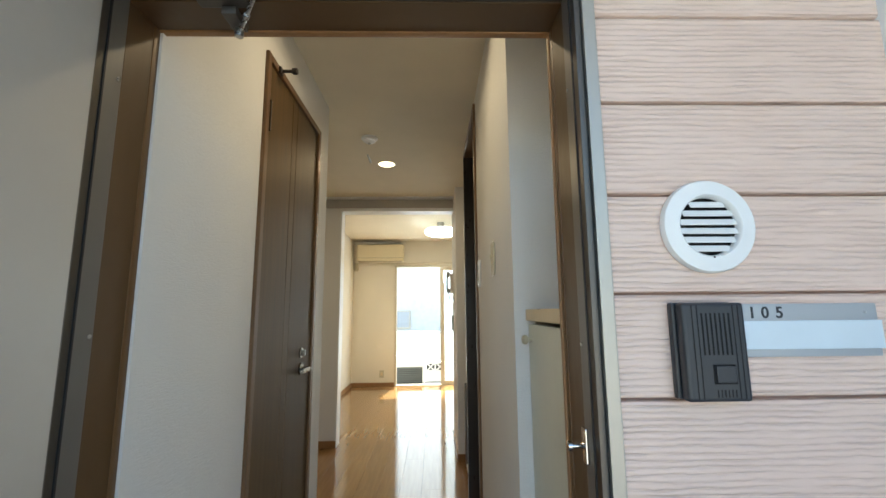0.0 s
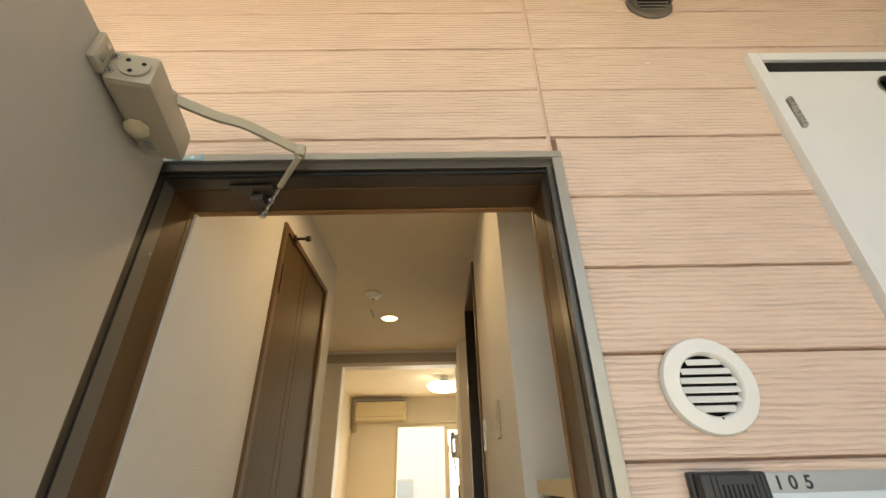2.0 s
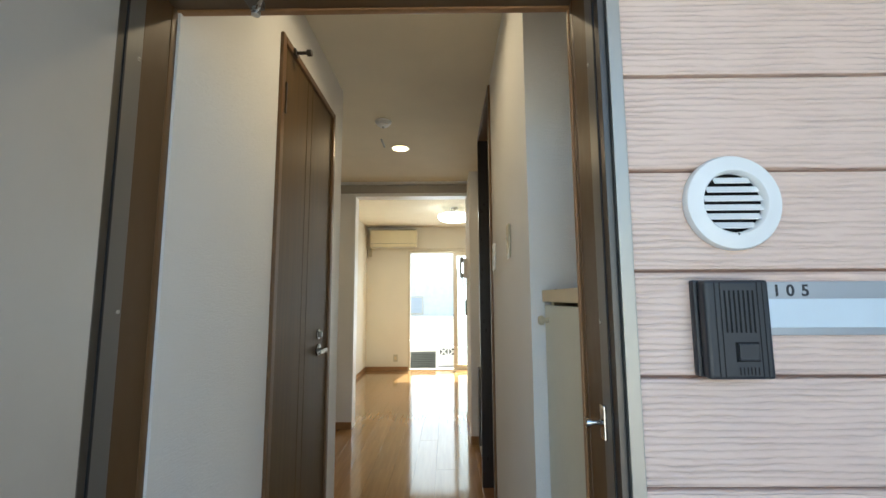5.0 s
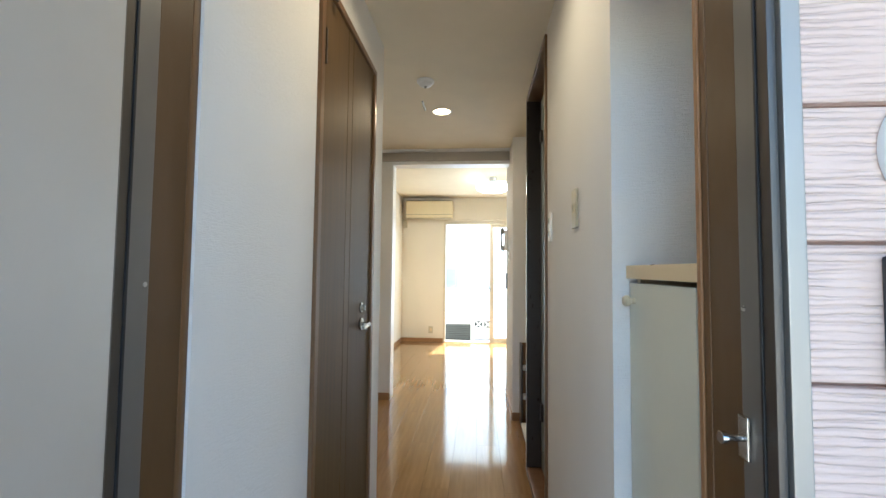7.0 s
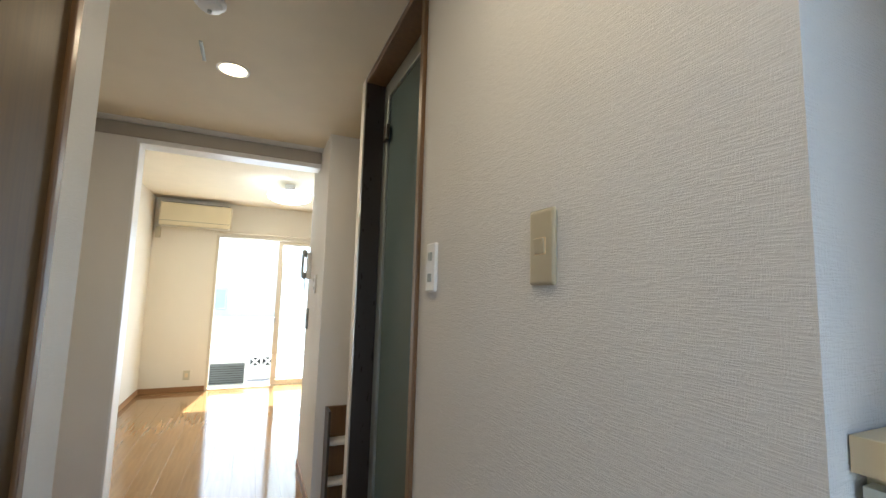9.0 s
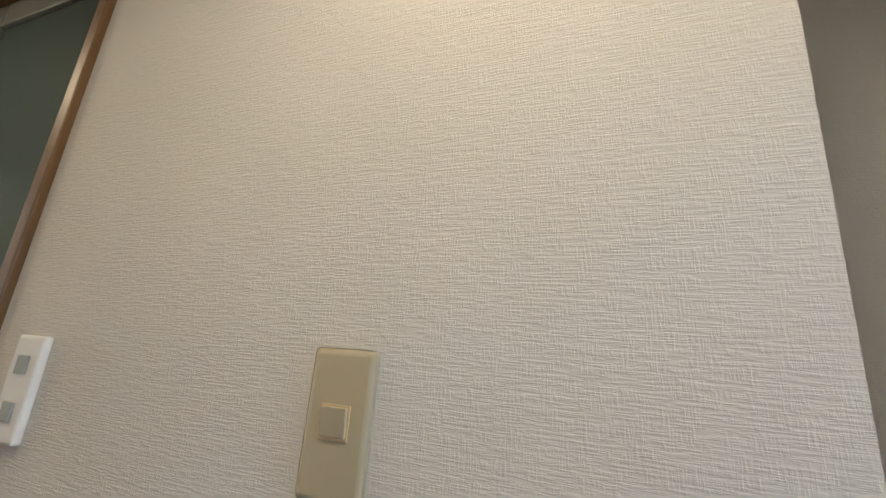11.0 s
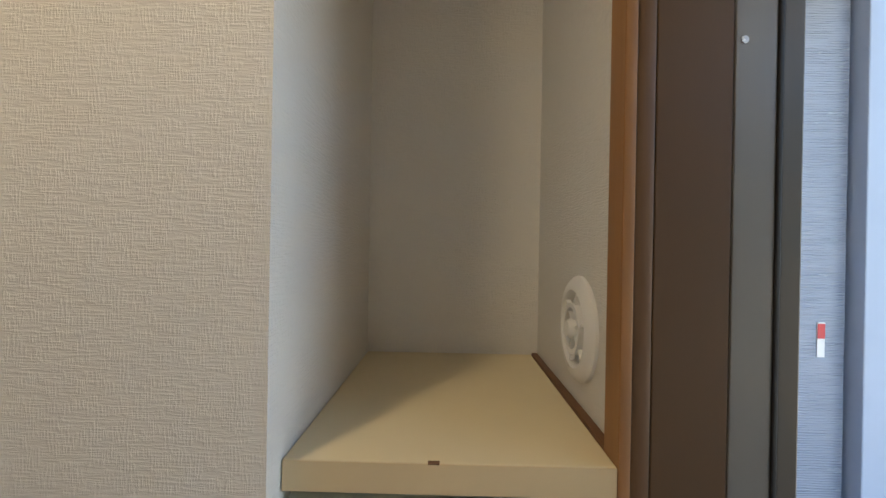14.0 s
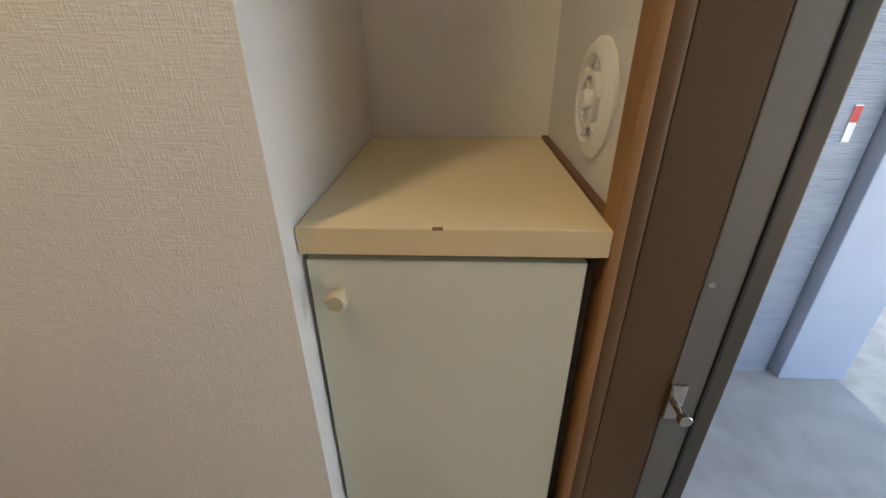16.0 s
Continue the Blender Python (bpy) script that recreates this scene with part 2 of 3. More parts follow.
def rod(a, b, r, steps=16, r2=None):
    a, b = Vector(a), Vector(b)
    m = Matrix.Translation(a) @ (b - a).to_track_quat("Z", "Y").to_matrix().to_4x4()
    n = (b - a).length
    e = min(r * 0.2, n * 0.1)
    r2 = r if r2 is None else r2
    return lathe([(0, 0), (r - e, 0), (r, e), (r2, n - e), (r2 - e, n), (0, n)], m, steps)


def joined(*bms):
    out = bmesh.new()
    for b in bms:
        me = bpy.data.meshes.new("tmp")
        b.to_mesh(me)
        b.free()
        out.from_mesh(me)
        bpy.data.meshes.remove(me)
    return out


def moved(bm, m):
    bm.transform(m)
    return bm


def mesh_object(name, bm, material, smooth=True):
    for f in bm.faces:
        f.smooth = smooth
    for e in bm.edges:
        if len(e.link_faces) == 2:
            p, q = (f.calc_area() for f in e.link_faces)
            e.smooth = max(p, q) < 8 * min(p, q) + 1e-12 and e.calc_face_angle(0.0) < radians(38)
    me = bpy.data.meshes.new(name)
    bm.to_mesh(me)
    bm.free()
    me.materials.append(material)
    return new(name, me)


def part(name, bm, material, parent, label=""):
    ob = mesh_object(name, bm, material)
    ob.parent = parent
    ob.matrix_parent_inverse = parent.matrix_basis.inverted() if parent.parent is None else Matrix.Identity(4)
    if label:
        ob["label"] = label
    return ob


def thing(name, place, label, category, group=""):
    ob = new(name)
    ob.empty_display_size = 0.05
    ob.matrix_basis = Matrix.Translation(place)
    return tagged(ob, label, category, group)


def single(name, bm, material, label, category, group="", kind=""):
    return tagged(mesh_object(name, bm, material), label, category, group, kind)


def setting(name, bm, material, label="", category=""):
    return tagged(mesh_object(name, bm, material), label, category, "", "structure")


def lettering(name, text, size, m, material, parent, thick=0.0006):
    cu = bpy.data.curves.new("text", "FONT")
    cu.body, cu.size, cu.extrude, cu.offset = text, size, thick, size * 0.018
    tmp = new("text", cu)
    deps = bpy.context.evaluated_depsgraph_get()
    me = bpy.data.meshes.new_from_object(tmp.evaluated_get(deps))
    bpy.data.objects.remove(tmp)
    bm = bmesh.new()
    bm.from_mesh(me)
    bm.transform(m)
    bpy.data.meshes.remove(me)
    return part(name, bm, material, parent)


# ---- structure ----
FZ = 0.15        # raised floor
HC = 2.47        # hall ceiling
RC = 2.58        # room ceiling
LX, RX = -0.515, 0.27   # hall walls
PY = 3.37        # beam between hall and room
WY = 6.54        # far wall
setting("ground", box(-60, 60, -60, 60, -0.35, -0.10), GROUND, "bare earth ground round the building", "ground")
setting("pavement", box(-3, 4, -1.6, 0.0, -0.2, 0.0, 0.01), CONCRETE, "grey concrete porch slab", "pavement")
setting("floor_entry", box(-0.75, 0.9, 0.0, 0.62, -0.2, 0.02), TILE, "grey tiled entry floor", "floor")
setting("floor", box(-1.5, 2.4, 0.64, 6.6, -0.1, FZ - 0.012), DARK, "brown glossy wood strip floor", "floor")
setting("trim_step", box(-0.515, 0.27, 0.585, 0.65, 0.0, FZ + 0.002, 0.006), OAK_TRIM, "wooden step edge at the entry", "step")
setting("ceiling_hall", box(-1.5, 1.2, 0.14, PY, HC, HC + 0.1), CEIL, "off-white papered hall ceiling", "ceiling")
setting("ceiling_room", box(-1.5, 2.4, PY + 0.13, 6.7, RC, RC + 0.1), CEIL, "off-white papered room ceiling", "ceiling")
setting("roof_slab", box(-3, 4, 0.02, 6.75, RC + 0.13, RC + 0.3), CONCRETE, "concrete slab over the flat", "slab")


def wall(name, pieces, material=PAPER, label="off-white woven vinyl wallpapered wall"):
    bm = bmesh.new()
    for p in pieces:
        add_box(bm, *p)
    return setting(name, bm, material, label, "wall")


wall("wall_entry", [(-3, -0.56, 0.02, 0.14, 0, RC + 0.12), (0.34, 4, 0.02, 0.14, 0, RC + 0.12), (-0.56, 0.34, 0.02, 0.14, 2.0, RC + 0.12)])
wall("wall_left", [(LX - 0.1, LX, 0.14, 0.655, 0, HC), (LX - 0.1, LX, 1.305, 1.49, 0, HC), (LX - 0.1, LX, 0.655, 1.305, 2.235, HC)])
wall("wall_left_recess", [(-1.5, -1.4, 1.39, PY, 0, HC), (-1.4, LX - 0.1, 1.39, 1.49, 0, HC)])
wall("wall_closet", [(-1.5, -1.4, 0.14, 1.39, 0, HC)])
wall("wall_right", [(RX, RX + 0.12, 0.468, 1.385, 0, HC), (RX, RX + 0.12, 2.10, 2.22, 0, HC), (RX, RX + 0.12, 1.385, 2.10, 2.435, HC)])
wall("wall_niche", [(0.72, 0.80, 0.14, 0.60, 0, HC), (RX + 0.12, 0.72, 0.468, 0.56, 0, HC)])
wall("wall_bath", [(1.15, 1.25, 0.62, 2.96, 0, HC), (RX + 0.12, 1.15, 2.14, 2.22, 0, HC), (RX + 0.12, 1.15, 0.62, 0.70, 0, HC)])
wall("wall_pillar", [(0.245, 1.25, 2.96, 3.72, 0, RC)])
wall("wall_partition", [(-1.5, -0.85, PY, PY + 0.13, 0, RC + 0.1), (-0.85, 0.245, PY, PY + 0.13, 2.36, RC + 0.1)])
wall("wall_room_left", [(-1.43, -1.33, PY + 0.13, WY, 0, RC)], ROOM_PAPER, "woven vinyl wallpapered wall, tinted cream for bounced sunlight")
wall("wall_room_right", [(2.3, 2.4, 3.72, WY, 0, RC), (1.25, 2.4, 3.62, 3.72, 0, RC)], ROOM_PAPER, "woven vinyl wallpapered wall, tinted cream for bounced sunlight")
wall("wall_window", [(-1.5, -0.62, WY, WY + 0.12, 0, RC), (0.98, 2.4, WY, WY + 0.12, 0, RC), (-0.62, 0.98, WY, WY + 0.12, 2.16, RC), (-0.62, 0.98, WY, WY + 0.12, 0, 0.13)], ROOM_PAPER, "woven vinyl wallpapered wall, tinted cream for bounced sunlight")


def baseboard(name, x0, x1, y0, y1):
    setting(name, box(x0, x1, y0, y1, FZ - 0.01, FZ + 0.062, 0.003), BASE, "brown wooden baseboard", "baseboard")


baseboard("baseboard_1", -1.33, -0.62, WY - 0.009, WY)
baseboard("baseboard_2", -1.33, -1.321, PY + 0.13, WY - 0.009)
baseboard("baseboard_3", -1.40, -0.85, PY - 0.009, PY)
baseboard("baseboard_4", 0.236, 0.245, 2.951, 3.72)
baseboard("baseboard_5", 0.245, 0.315, 2.951, 2.96)
baseboard("baseboard_6", LX, LX + 0.009, 1.335, 1.49)
baseboard("baseboard_7", RX - 0.009, RX, 0.66, 1.355)
setting("trim_opening", joined(box(-0.862, -0.846, PY - 0.006, PY + 0.136, FZ, 2.346, 0.003), box(-0.862, 0.245, PY - 0.010, PY + 0.136, 2.346, 2.378, 0.002)), WHITE, "white corner trim of the room opening", "trim")
# beam where the hall ceiling ends: a grey strip paints its face in shade
setting("beam_shade_strip", box(-1.4, 0.245, PY - 0.014, PY - 0.001, 2.380, 2.462, 0.002), BEAM_SHADE, "grey strip painting the shaded beam face over the opening", "trim")
# white strip above it paints the window light on the ceiling end
setting("ceiling_light_strip", box(-1.4, 0.245, PY - 0.105, PY - 0.016, 2.463, 2.4695, 0.002), WHITE, "white strip painting window light along the ceiling end", "trim")

# ---- outside front ----
soffit = setting("soffit", box(-3, 4, -1.35, 0.0, 2.648, 2.69), SOFFIT, "beige porch soffit boards", "soffit")
for k, sx in enumerate((-0.49, 0.42, 1.33)):
    part("joint", box(sx - 0.003, sx + 0.003, -1.35, -0.02, 2.6468, 2.6482), SEAL, soffit)


def siding_board(x0, x1, y0, y1, z0, h):
    """One board with rounded long edges, face towards -y."""
    bm = bmesh.new()
    c = 0.006
    prof = [(y1, 0.002), (y0 + c, 0.002), (y0 + c * 0.3, 0.0035), (y0, 0.007), (y0, h - 0.007), (y0 + c * 0.3, h - 0.0035), (y0 + c, h - 0.002), (y1, h - 0.002)]
    a = [bm.verts.new((x0, y, z0 + z)) for y, z in prof]
    b = [bm.verts.new((x1, y, z0 + z)) for y, z in prof]
    for i in range(len(prof)):
        j = (i + 1) % len(prof)
        bm.faces.new((a[i], a[j], b[j], b[i]))
    bm.faces.new(a[::-1])
    bm.faces.new(b)
    bmesh.ops.recalc_face_normals(bm, faces=bm.faces)
    return bm


backing = setting("wall_siding", joined(box(0.336, 4, 0.012, 0.02, 0, 2.70), box(-3, -0.56, 0.012, 0.02, 0, 2.70), box(-0.56, 0.336, 0.012, 0.02, 2.0, 2.70)), JOINT,
                  "salmon pink wood-grain siding wall", "wall")
Z0, PITCH = 1.226 - 7 * 0.166, 0.166
for k in range(16):
    # the courses above the door head are slightly narrower
    z = Z0 + min(k, 12) * PITCH + max(0, k - 12) * 0.158
    top = min(PITCH if k < 12 else 0.158, 2.648 - z)
    if z + top < 2.0:
        spans = [(0.3395, 4.0, z, top), (-3.0, -0.562, z, top)]
    elif z < 2.0:
        spans = [(0.3395, 4.0, z, top), (-3.0, -0.562, z, top), (-0.5615, 0.319, 2.001, z + top - 2.001)]
    else:
        spans = [(-3.0, 0.319, z, top), (0.327, 4.0, z, top)]
    for x0, x1, zb, hb in spans:
        # boards stop at the meter cupboard
        if x1 > 1 and 0.9 < zb + hb and zb + hb < 2.33:
            cuts = [(x0, 0.868), (1.453, x1)]
        else:
            cuts = [(x0, x1)]
        for c0, c1 in cuts:
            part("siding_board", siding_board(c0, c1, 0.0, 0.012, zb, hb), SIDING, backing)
part("joint_sealant", box(0.3185, 0.3275, 0.003, 0.012, 2.0, 2.648), SEAL, backing)

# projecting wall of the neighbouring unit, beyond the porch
bay = setting("wall_bay", box(1.62, 2.4, -1.28, -0.01, 0, 2.645), SKY_TINT_SIDING, "siding wall jutting out beside the porch, tinted blue for sky light", "wall")
post = single("porch_post", box(1.56, 1.70, -1.62, -1.30, -0.0, 2.648, 0.006), SKY_TINT_POST, "square porch post, tinted pale blue-grey for sky light", "post")
notice = thing("sticker", (1.6, -1.16, 1.25), "small red and white warning sticker on siding", "sticker")
part("paper", box(1.6165, 1.6195, -1.20, -1.17, 1.16, 1.30), WHITE, notice)
part("red_band", box(1.6155, 1.6163, -1.20, -1.17, 1.235, 1.295), RED, notice)
# Unseen wall added behind the camera to close off the open side.
single("unseen_closing_wall", box(-12, 12, -7.2, -7.0, -0.2, 1.6, 0.01), CONCRETE, "added unseen concrete wall closing off the porch side", "wall")

# ---- entrance door frame ----
ef = thing("entrance_door_frame", (-0.1, 0.05, 0), "bronze aluminium and brown steel entrance door frame", "door frame")
JL, JR, HZ = -0.520, 0.302, 1.955


def jamb(x, s):
    """One side of the frame; s is +1 on the latch side, -1 on the hinge side."""
    def b(a0, a1, y0, y1, bev=0.0015):
        lo, hi = sorted((x + s * a0, x + s * a1))
        return box(lo, hi, y0, y1, 0.0, HZ + 0.003, bev)
    part("outer_band", moved(b(0.0148, 0.0365, -0.016, 0.02), Matrix.Diagonal((1, 1, 1.0125, 1))), BRONZE_LIGHT, ef, "weathered light bronze outer band")
    part("rebate", b(0.0102, 0.0145, -0.008, 0.02), RUBBER, ef)
    part("stop", b(0.0, 0.010, -0.014, 0.006), BRONZE, ef)
    part("gasket", b(-0.002, 0.010, 0.0062, 0.0105, 0.001), RUBBER, ef, "black rubber door gasket")
    part("inner_band", b(0.0, 0.036, 0.0108, 0.05), BRONZE_MID, ef)
    part("jamb", b(0.001, 0.036, 0.0504, 0.1215), BROWN_STEEL, ef)
    part("bead", b(0.0, 0.036, 0.1220, 0.1402, 0.003), DOOR_TRIM, ef)
    part("trim", b(-0.003, 0.036, 0.1406, 0.152, 0.0025), OAK_TRIM, ef, "orange-brown wood trim")


jamb(JR, 1)
jamb(JL, -1)
part("outer_band", box(-0.5575, 0.3385, -0.017, 0.02, 1.984, 2.0, 0.0015), BRONZE_LIGHT, ef, "weathered light bronze outer band")
part("rebate", box(-0.543, 0.324, -0.008, 0.02, 1.963, 1.984, 0.0015), BRONZE, ef)
part("gasket", box(-0.53, 0.31, 0.002, 0.009, 1.957, 1.963, 0.001), RUBBER, ef)
part("head", box(-0.55, 0.33, 0.0108, 0.05, 1.957, 2.0, 0.0015), BRONZE, ef)
part("head", box(-0.55, 0.33, 0.0504, 0.1345, HZ, 2.0, 0.0015), BROWN_STEEL, ef)
part("trim", box(-0.55, 0.33, 0.135, 0.152, HZ - 0.003, 2.005, 0.0025), OAK_TRIM, ef)
part("threshold", box(-0.505, 0.288, -0.016, 0.15, 0.0, 0.028, 0.003), STEEL, ef, "steel threshold")
strike = part("strike_plate", box(0.2965, 0.3015, 0.032, 0.052, 1.12, 1.175, 0.002), CHROME, ef, "chrome door guard plate with a knob")
part("guard_stud", joined(rod((0.2965, 0.042, 1.147), (0.275, 0.042, 1.147), 0.0045), rod((0.277, 0.042, 1.147), (0.269, 0.042, 1.147), 0.008)), CHROME, strike)
for sz in (1.77, 1.31, 0.75):
    part("screw", rod((JR + 0.0005, 0.042, sz), (JR - 0.0015, 0.042, sz), 0.0035, 12), STEEL, ef)
    part("screw", rod((JL - 0.0005, 0.042, sz + 0.02), (JL + 0.0015, 0.042, sz + 0.02), 0.0035, 12), STEEL, ef)

# ---- entrance door leaf, standing open ----
# local: x along the leaf from the hinge, y away from its inner face, z up
LEAF = Matrix(((0.235, -0.972, 0, -0.516), (-0.972, -0.235, 0, -0.012), (0, 0, 1, 0), (0, 0, 0, 1)))
leaf = thing("entrance_door", (-0.516, -0.012, 0), "open entrance door with a plain beige inner skin", "door")


def on_leaf(x0, x1, y0, y1, z0, z1, bev=0.002):
    bm = moved(box(x0, x1, y0, y1, z0, z1, bev), LEAF)
    bmesh.ops.recalc_face_normals(bm, faces=bm.faces)
    return bm


part("panel", on_leaf(0.004, 0.80, 0.0, 0.038, 0.03, 1.985), LEAF_PAINT, leaf)
part("edge_strip", on_leaf(0.0, 0.0038, 0.001, 0.037, 0.03, 1.985, 0.001), BRONZE, leaf, "dark bronze edge strip")
part("edge_strip", on_leaf(0.8002, 0.804, 0.001, 0.037, 0.03, 1.985, 0.001), BRONZE, leaf, "dark bronze edge strip")
handle = part("lock_case", on_leaf(0.735, 0.785, -0.006, -0.0002, 0.96, 1.14, 0.002), STEEL, leaf, "brushed steel lock plate")
part("lever", on_leaf(0.66, 0.775, -0.05, -0.038, 1.02, 1.038, 0.005), STEEL, handle)
part("lever_neck", on_leaf(0.755, 0.77, -0.04, -0.0055, 1.022, 1.036, 0.003), STEEL, handle)

guard = part("door_guard", on_leaf(0.70, 0.745, -0.012, -0.0002, 1.28, 1.37, 0.004), CHROME, leaf, "chrome U-bar door guard")
part("guard_arm", on_leaf(0.52, 0.70, -0.018, -0.010, 1.30, 1.308, 0.003), CHROME, guard)
part("guard_arm", on_leaf(0.52, 0.70, -0.018, -0.010, 1.342, 1.35, 0.003), CHROME, guard)
part("guard_bend", on_leaf(0.512, 0.5198, -0.018, -0.010, 1.30, 1.35, 0.003), CHROME, guard)

closer = thing("door_closer", (-0.47, -0.15, 1.93), "beige surface door closer with a jointed arm", "door closer")
part("body", on_leaf(0.092, 0.278, -0.076, -0.006, 1.922, 1.986, 0.010), CLOSER, closer)
foot = part("mounting_foot", on_leaf(0.2785, 0.312, -0.0118, -0.0003, 1.926, 1.982, 0.004), CLOSER, closer, "champagne mounting foot with two screws")
for dz in (1.940, 1.968):
    c = LEAF @ Vector((0.297, -0.0116, dz))
    part("screw", rod(c, c + LEAF.to_3x3() @ Vector((0, -0.0022, 0)), 0.0050, 14), STEEL, foot)
OUT = LEAF.to_3x3() @ Vector((1, 0, 0))
cc = LEAF @ Vector((0.2782, -0.046, 1.954))
tb = part("end_cap", rod(cc, cc + OUT * 0.004, 0.0225, 32), CLOSER, closer, "round pressed end cap with three holes")
for k in range(3):
    a = radians(120 * k + 40)
    c = cc + LEAF.to_3x3() @ Vector((0.0036, 0.0135 * math.cos(a), 0.0135 * math.sin(a)))
    part("hole", rod(c, c + OUT * 0.0010, 0.0036, 14), DARK, tb)
for dz in (1.938, 1.970):
    c = LEAF @ Vector((0.2778, -0.016, dz))
    part("valve_screw", rod(c, c + OUT * 0.002, 0.0058, 16), STEEL, closer, "slotted steel valve screw")
    part("slot", moved(box(-0.0045, 0.0045, -0.0007, 0.0007, -0.0004, 0.0004), Matrix.Translation(c + OUT * 0.0022) @ OUT.to_track_quat("Z", "X").to_matrix().to_4x4() @ pose(0, 0, 0, 0, 0, 25)), DARK, closer)
kn = LEAF @ Vector((0.178, -0.026, 1.9225))
part("adjuster_knob", lathe([(0, 0.0), (0.016, 0), (0.020, -0.004), (0.019, -0.012), (0.012, -0.018), (0, -0.019)], Matrix.Translation(kn), 8), IVORY, closer, "round cream adjuster knob")
part("badge", on_leaf(0.118, 0.140, -0.036, -0.022, 1.9205, 1.9225, 0.0006), SASH, closer, "small grey badge")
pv = LEAF @ Vector((0.190, -0.060, 1.989))
part("pivot", rod(pv - Vector((0, 0, 0.012)), pv + Vector((0, 0, 0.012)), 0.012), CLOSER, closer)
EL = Vector((-0.216, -0.047, 1.979))


def strap(a, b, w, t, bend):
    """A flat bar on edge from a to b with a slight bend sideways and down."""
    a, b = Vector(a), Vector(b)
    bm = bmesh.new()
    side = (b - a).cross(Vector((0, 0, 1))).normalized()
    rows = []
    n = 16
    for i in range(n + 1):
        u = i / n
        s = 1 / (1 + math.exp(-(u - 0.42) * 22))
        p = a.lerp(b, u) + side * bend * (math.sin(u * math.pi)) + Vector((0, 0, 0.014 * (s - u)))
        rows.append([bm.verts.new(p + side * sx * t / 2 + Vector((0, 0, sz * w / 2))) for sx, sz in ((-1, -1), (1, -1), (1, 1), (-1, 1))])
    for r, q in zip(rows, rows[1:]):
        for i in range(4):
            j = (i + 1) % 4
            bm.faces.new((r[i], r[j], q[j], q[i]))
    bm.faces.new(rows[0])
    bm.faces.new(rows[-1][::-1])
    bmesh.ops.recalc_face_normals(bm, faces=bm.faces)
    return bm


part("arm", strap(pv, EL, 0.021, 0.007, 0.004), CLOSER, closer)
elbow = part("elbow", rod(EL - Vector((0, 0, 0.014)), EL + Vector((0, 0, 0.014)), 0.0105), CLOSER, closer)
END = Vector((-0.335, 0.097, 1.921))
mid = EL.lerp(END, 0.52) - Vector((0, 0, 0.003))
part("rod_sleeve", rod(EL - Vector((0, 0, 0.012)), mid, 0.0062), CLOSER, closer)
part("rod", rod(mid, END, 0.0038), STEEL, closer, "thin steel rod")
part("lock_nut", rod(mid.lerp(END, 0.45), mid.lerp(END, 0.56), 0.0065, 6), STEEL, closer)
# Bracket's dark bronze colour includes the shade under the door head.
br = part("bracket", joined(box(-0.392, -0.297, 0.030, 0.060, 1.948, 1.9548, 0.002), box(-0.350, -0.322, 0.052, 0.108, 1.931, 1.9475, 0.002)), BRONZE, closer, "frame bracket coloured dark bronze for the shade on it")
part("bracket_joint", rod(END + Vector((0, 0, 0.010)), END - Vector((0, 0, 0.008)), 0.0085), STEEL, br)
tag = thing("frame_sticker", (-0.49, -0.018, 1.985), "small blue sticker with orange marks on the frame", "sticker")
part("film", box(-0.50, -0.435, -0.0185, -0.0172, 1.985, 1.999), STICK_BLUE, tag)
for k in range(4):
    part("mark", box(-0.482 + k * 0.011, -0.474 + k * 0.011, -0.0190, -0.0186, 1.988, 1.996), CAB_EDGE if k % 2 else WHITE, tag)

# ---- vent cover, intercom, name plate ----
vent = thing("vent_cover", (0.507, 0, 1.502), "round white plastic louvred vent cover on siding", "vent")
VM = pose(0.507, -0.001, 1.502, 90, 0, 0)
part("ring", lathe([(0.078, 0.0), (0.078, 0.007), (0.0755, 0.0115), (0.062, 0.0145), (0.0525, 0.0150), (0.0500, 0.0125), (0.0485, 0.001)], VM, 64), WHITE, vent)
part("back", lathe([(0, 0.0015), (0.0488, 0.0015)], VM, 48), DARK, vent, "dark vent opening")
for k in range(6):
    z = 0.0365 - k * 0.0148
    hw = math.sqrt(max(0.0001, 0.0485 ** 2 - (z + 0.002) ** 2)) - 0.001
    bm = box(-hw, hw, -0.0012, 0.0012, -0.0058, 0.0058, 0.0005)
    part("louvre", moved(bm, Matrix.Translation((0.507, -0.0075, 1.502 + z)) @ pose(0, 0, 0, -32, 0, 0)), WHITE, vent)
part("pin", rod((0.507, -0.014, 1.4495), (0.507, -0.0165, 1.4495), 0.0017, 10), DARK, vent)

ic = thing("intercom", (0.488, 0, 1.23), "black plastic door intercom with a slotted speaker", "intercom")
part("back_case", box(0.429, 0.528, -0.014, 0.0, 1.229, 1.377, 0.004), BLACK, ic)
part("cover", box(0.4335, 0.532, -0.034, -0.0142, 1.228, 1.376, 0.006, 3), BLACK, ic)
for x in (0.449, 0.457, 0.513, 0.521):
    part("groove", box(x - 0.0007, x + 0.0007, -0.0345, -0.0338, 1.232, 1.372), DARK, ic)
for k in range(7):
    x = 0.4640 + k * 0.0070
    part("speaker_slot", box(x - 0.0012, x + 0.0012, -0.0347, -0.0335, 1.297, 1.360), DARK, ic)
part("button_bezel", box(0.4745, 0.509, -0.0352, -0.0338, 1.254, 1.283, 0.0006), DARK, ic)
part("call_button", box(0.477, 0.5065, -0.0385, -0.0350, 1.2565, 1.281, 0.0015), BLACK, ic)
for k in range(6):
    part("mic_slot", box(0.478 + k * 0.0055, 0.4795 + k * 0.0055, -0.0347, -0.0337, 1.235, 1.246), DARK, ic)

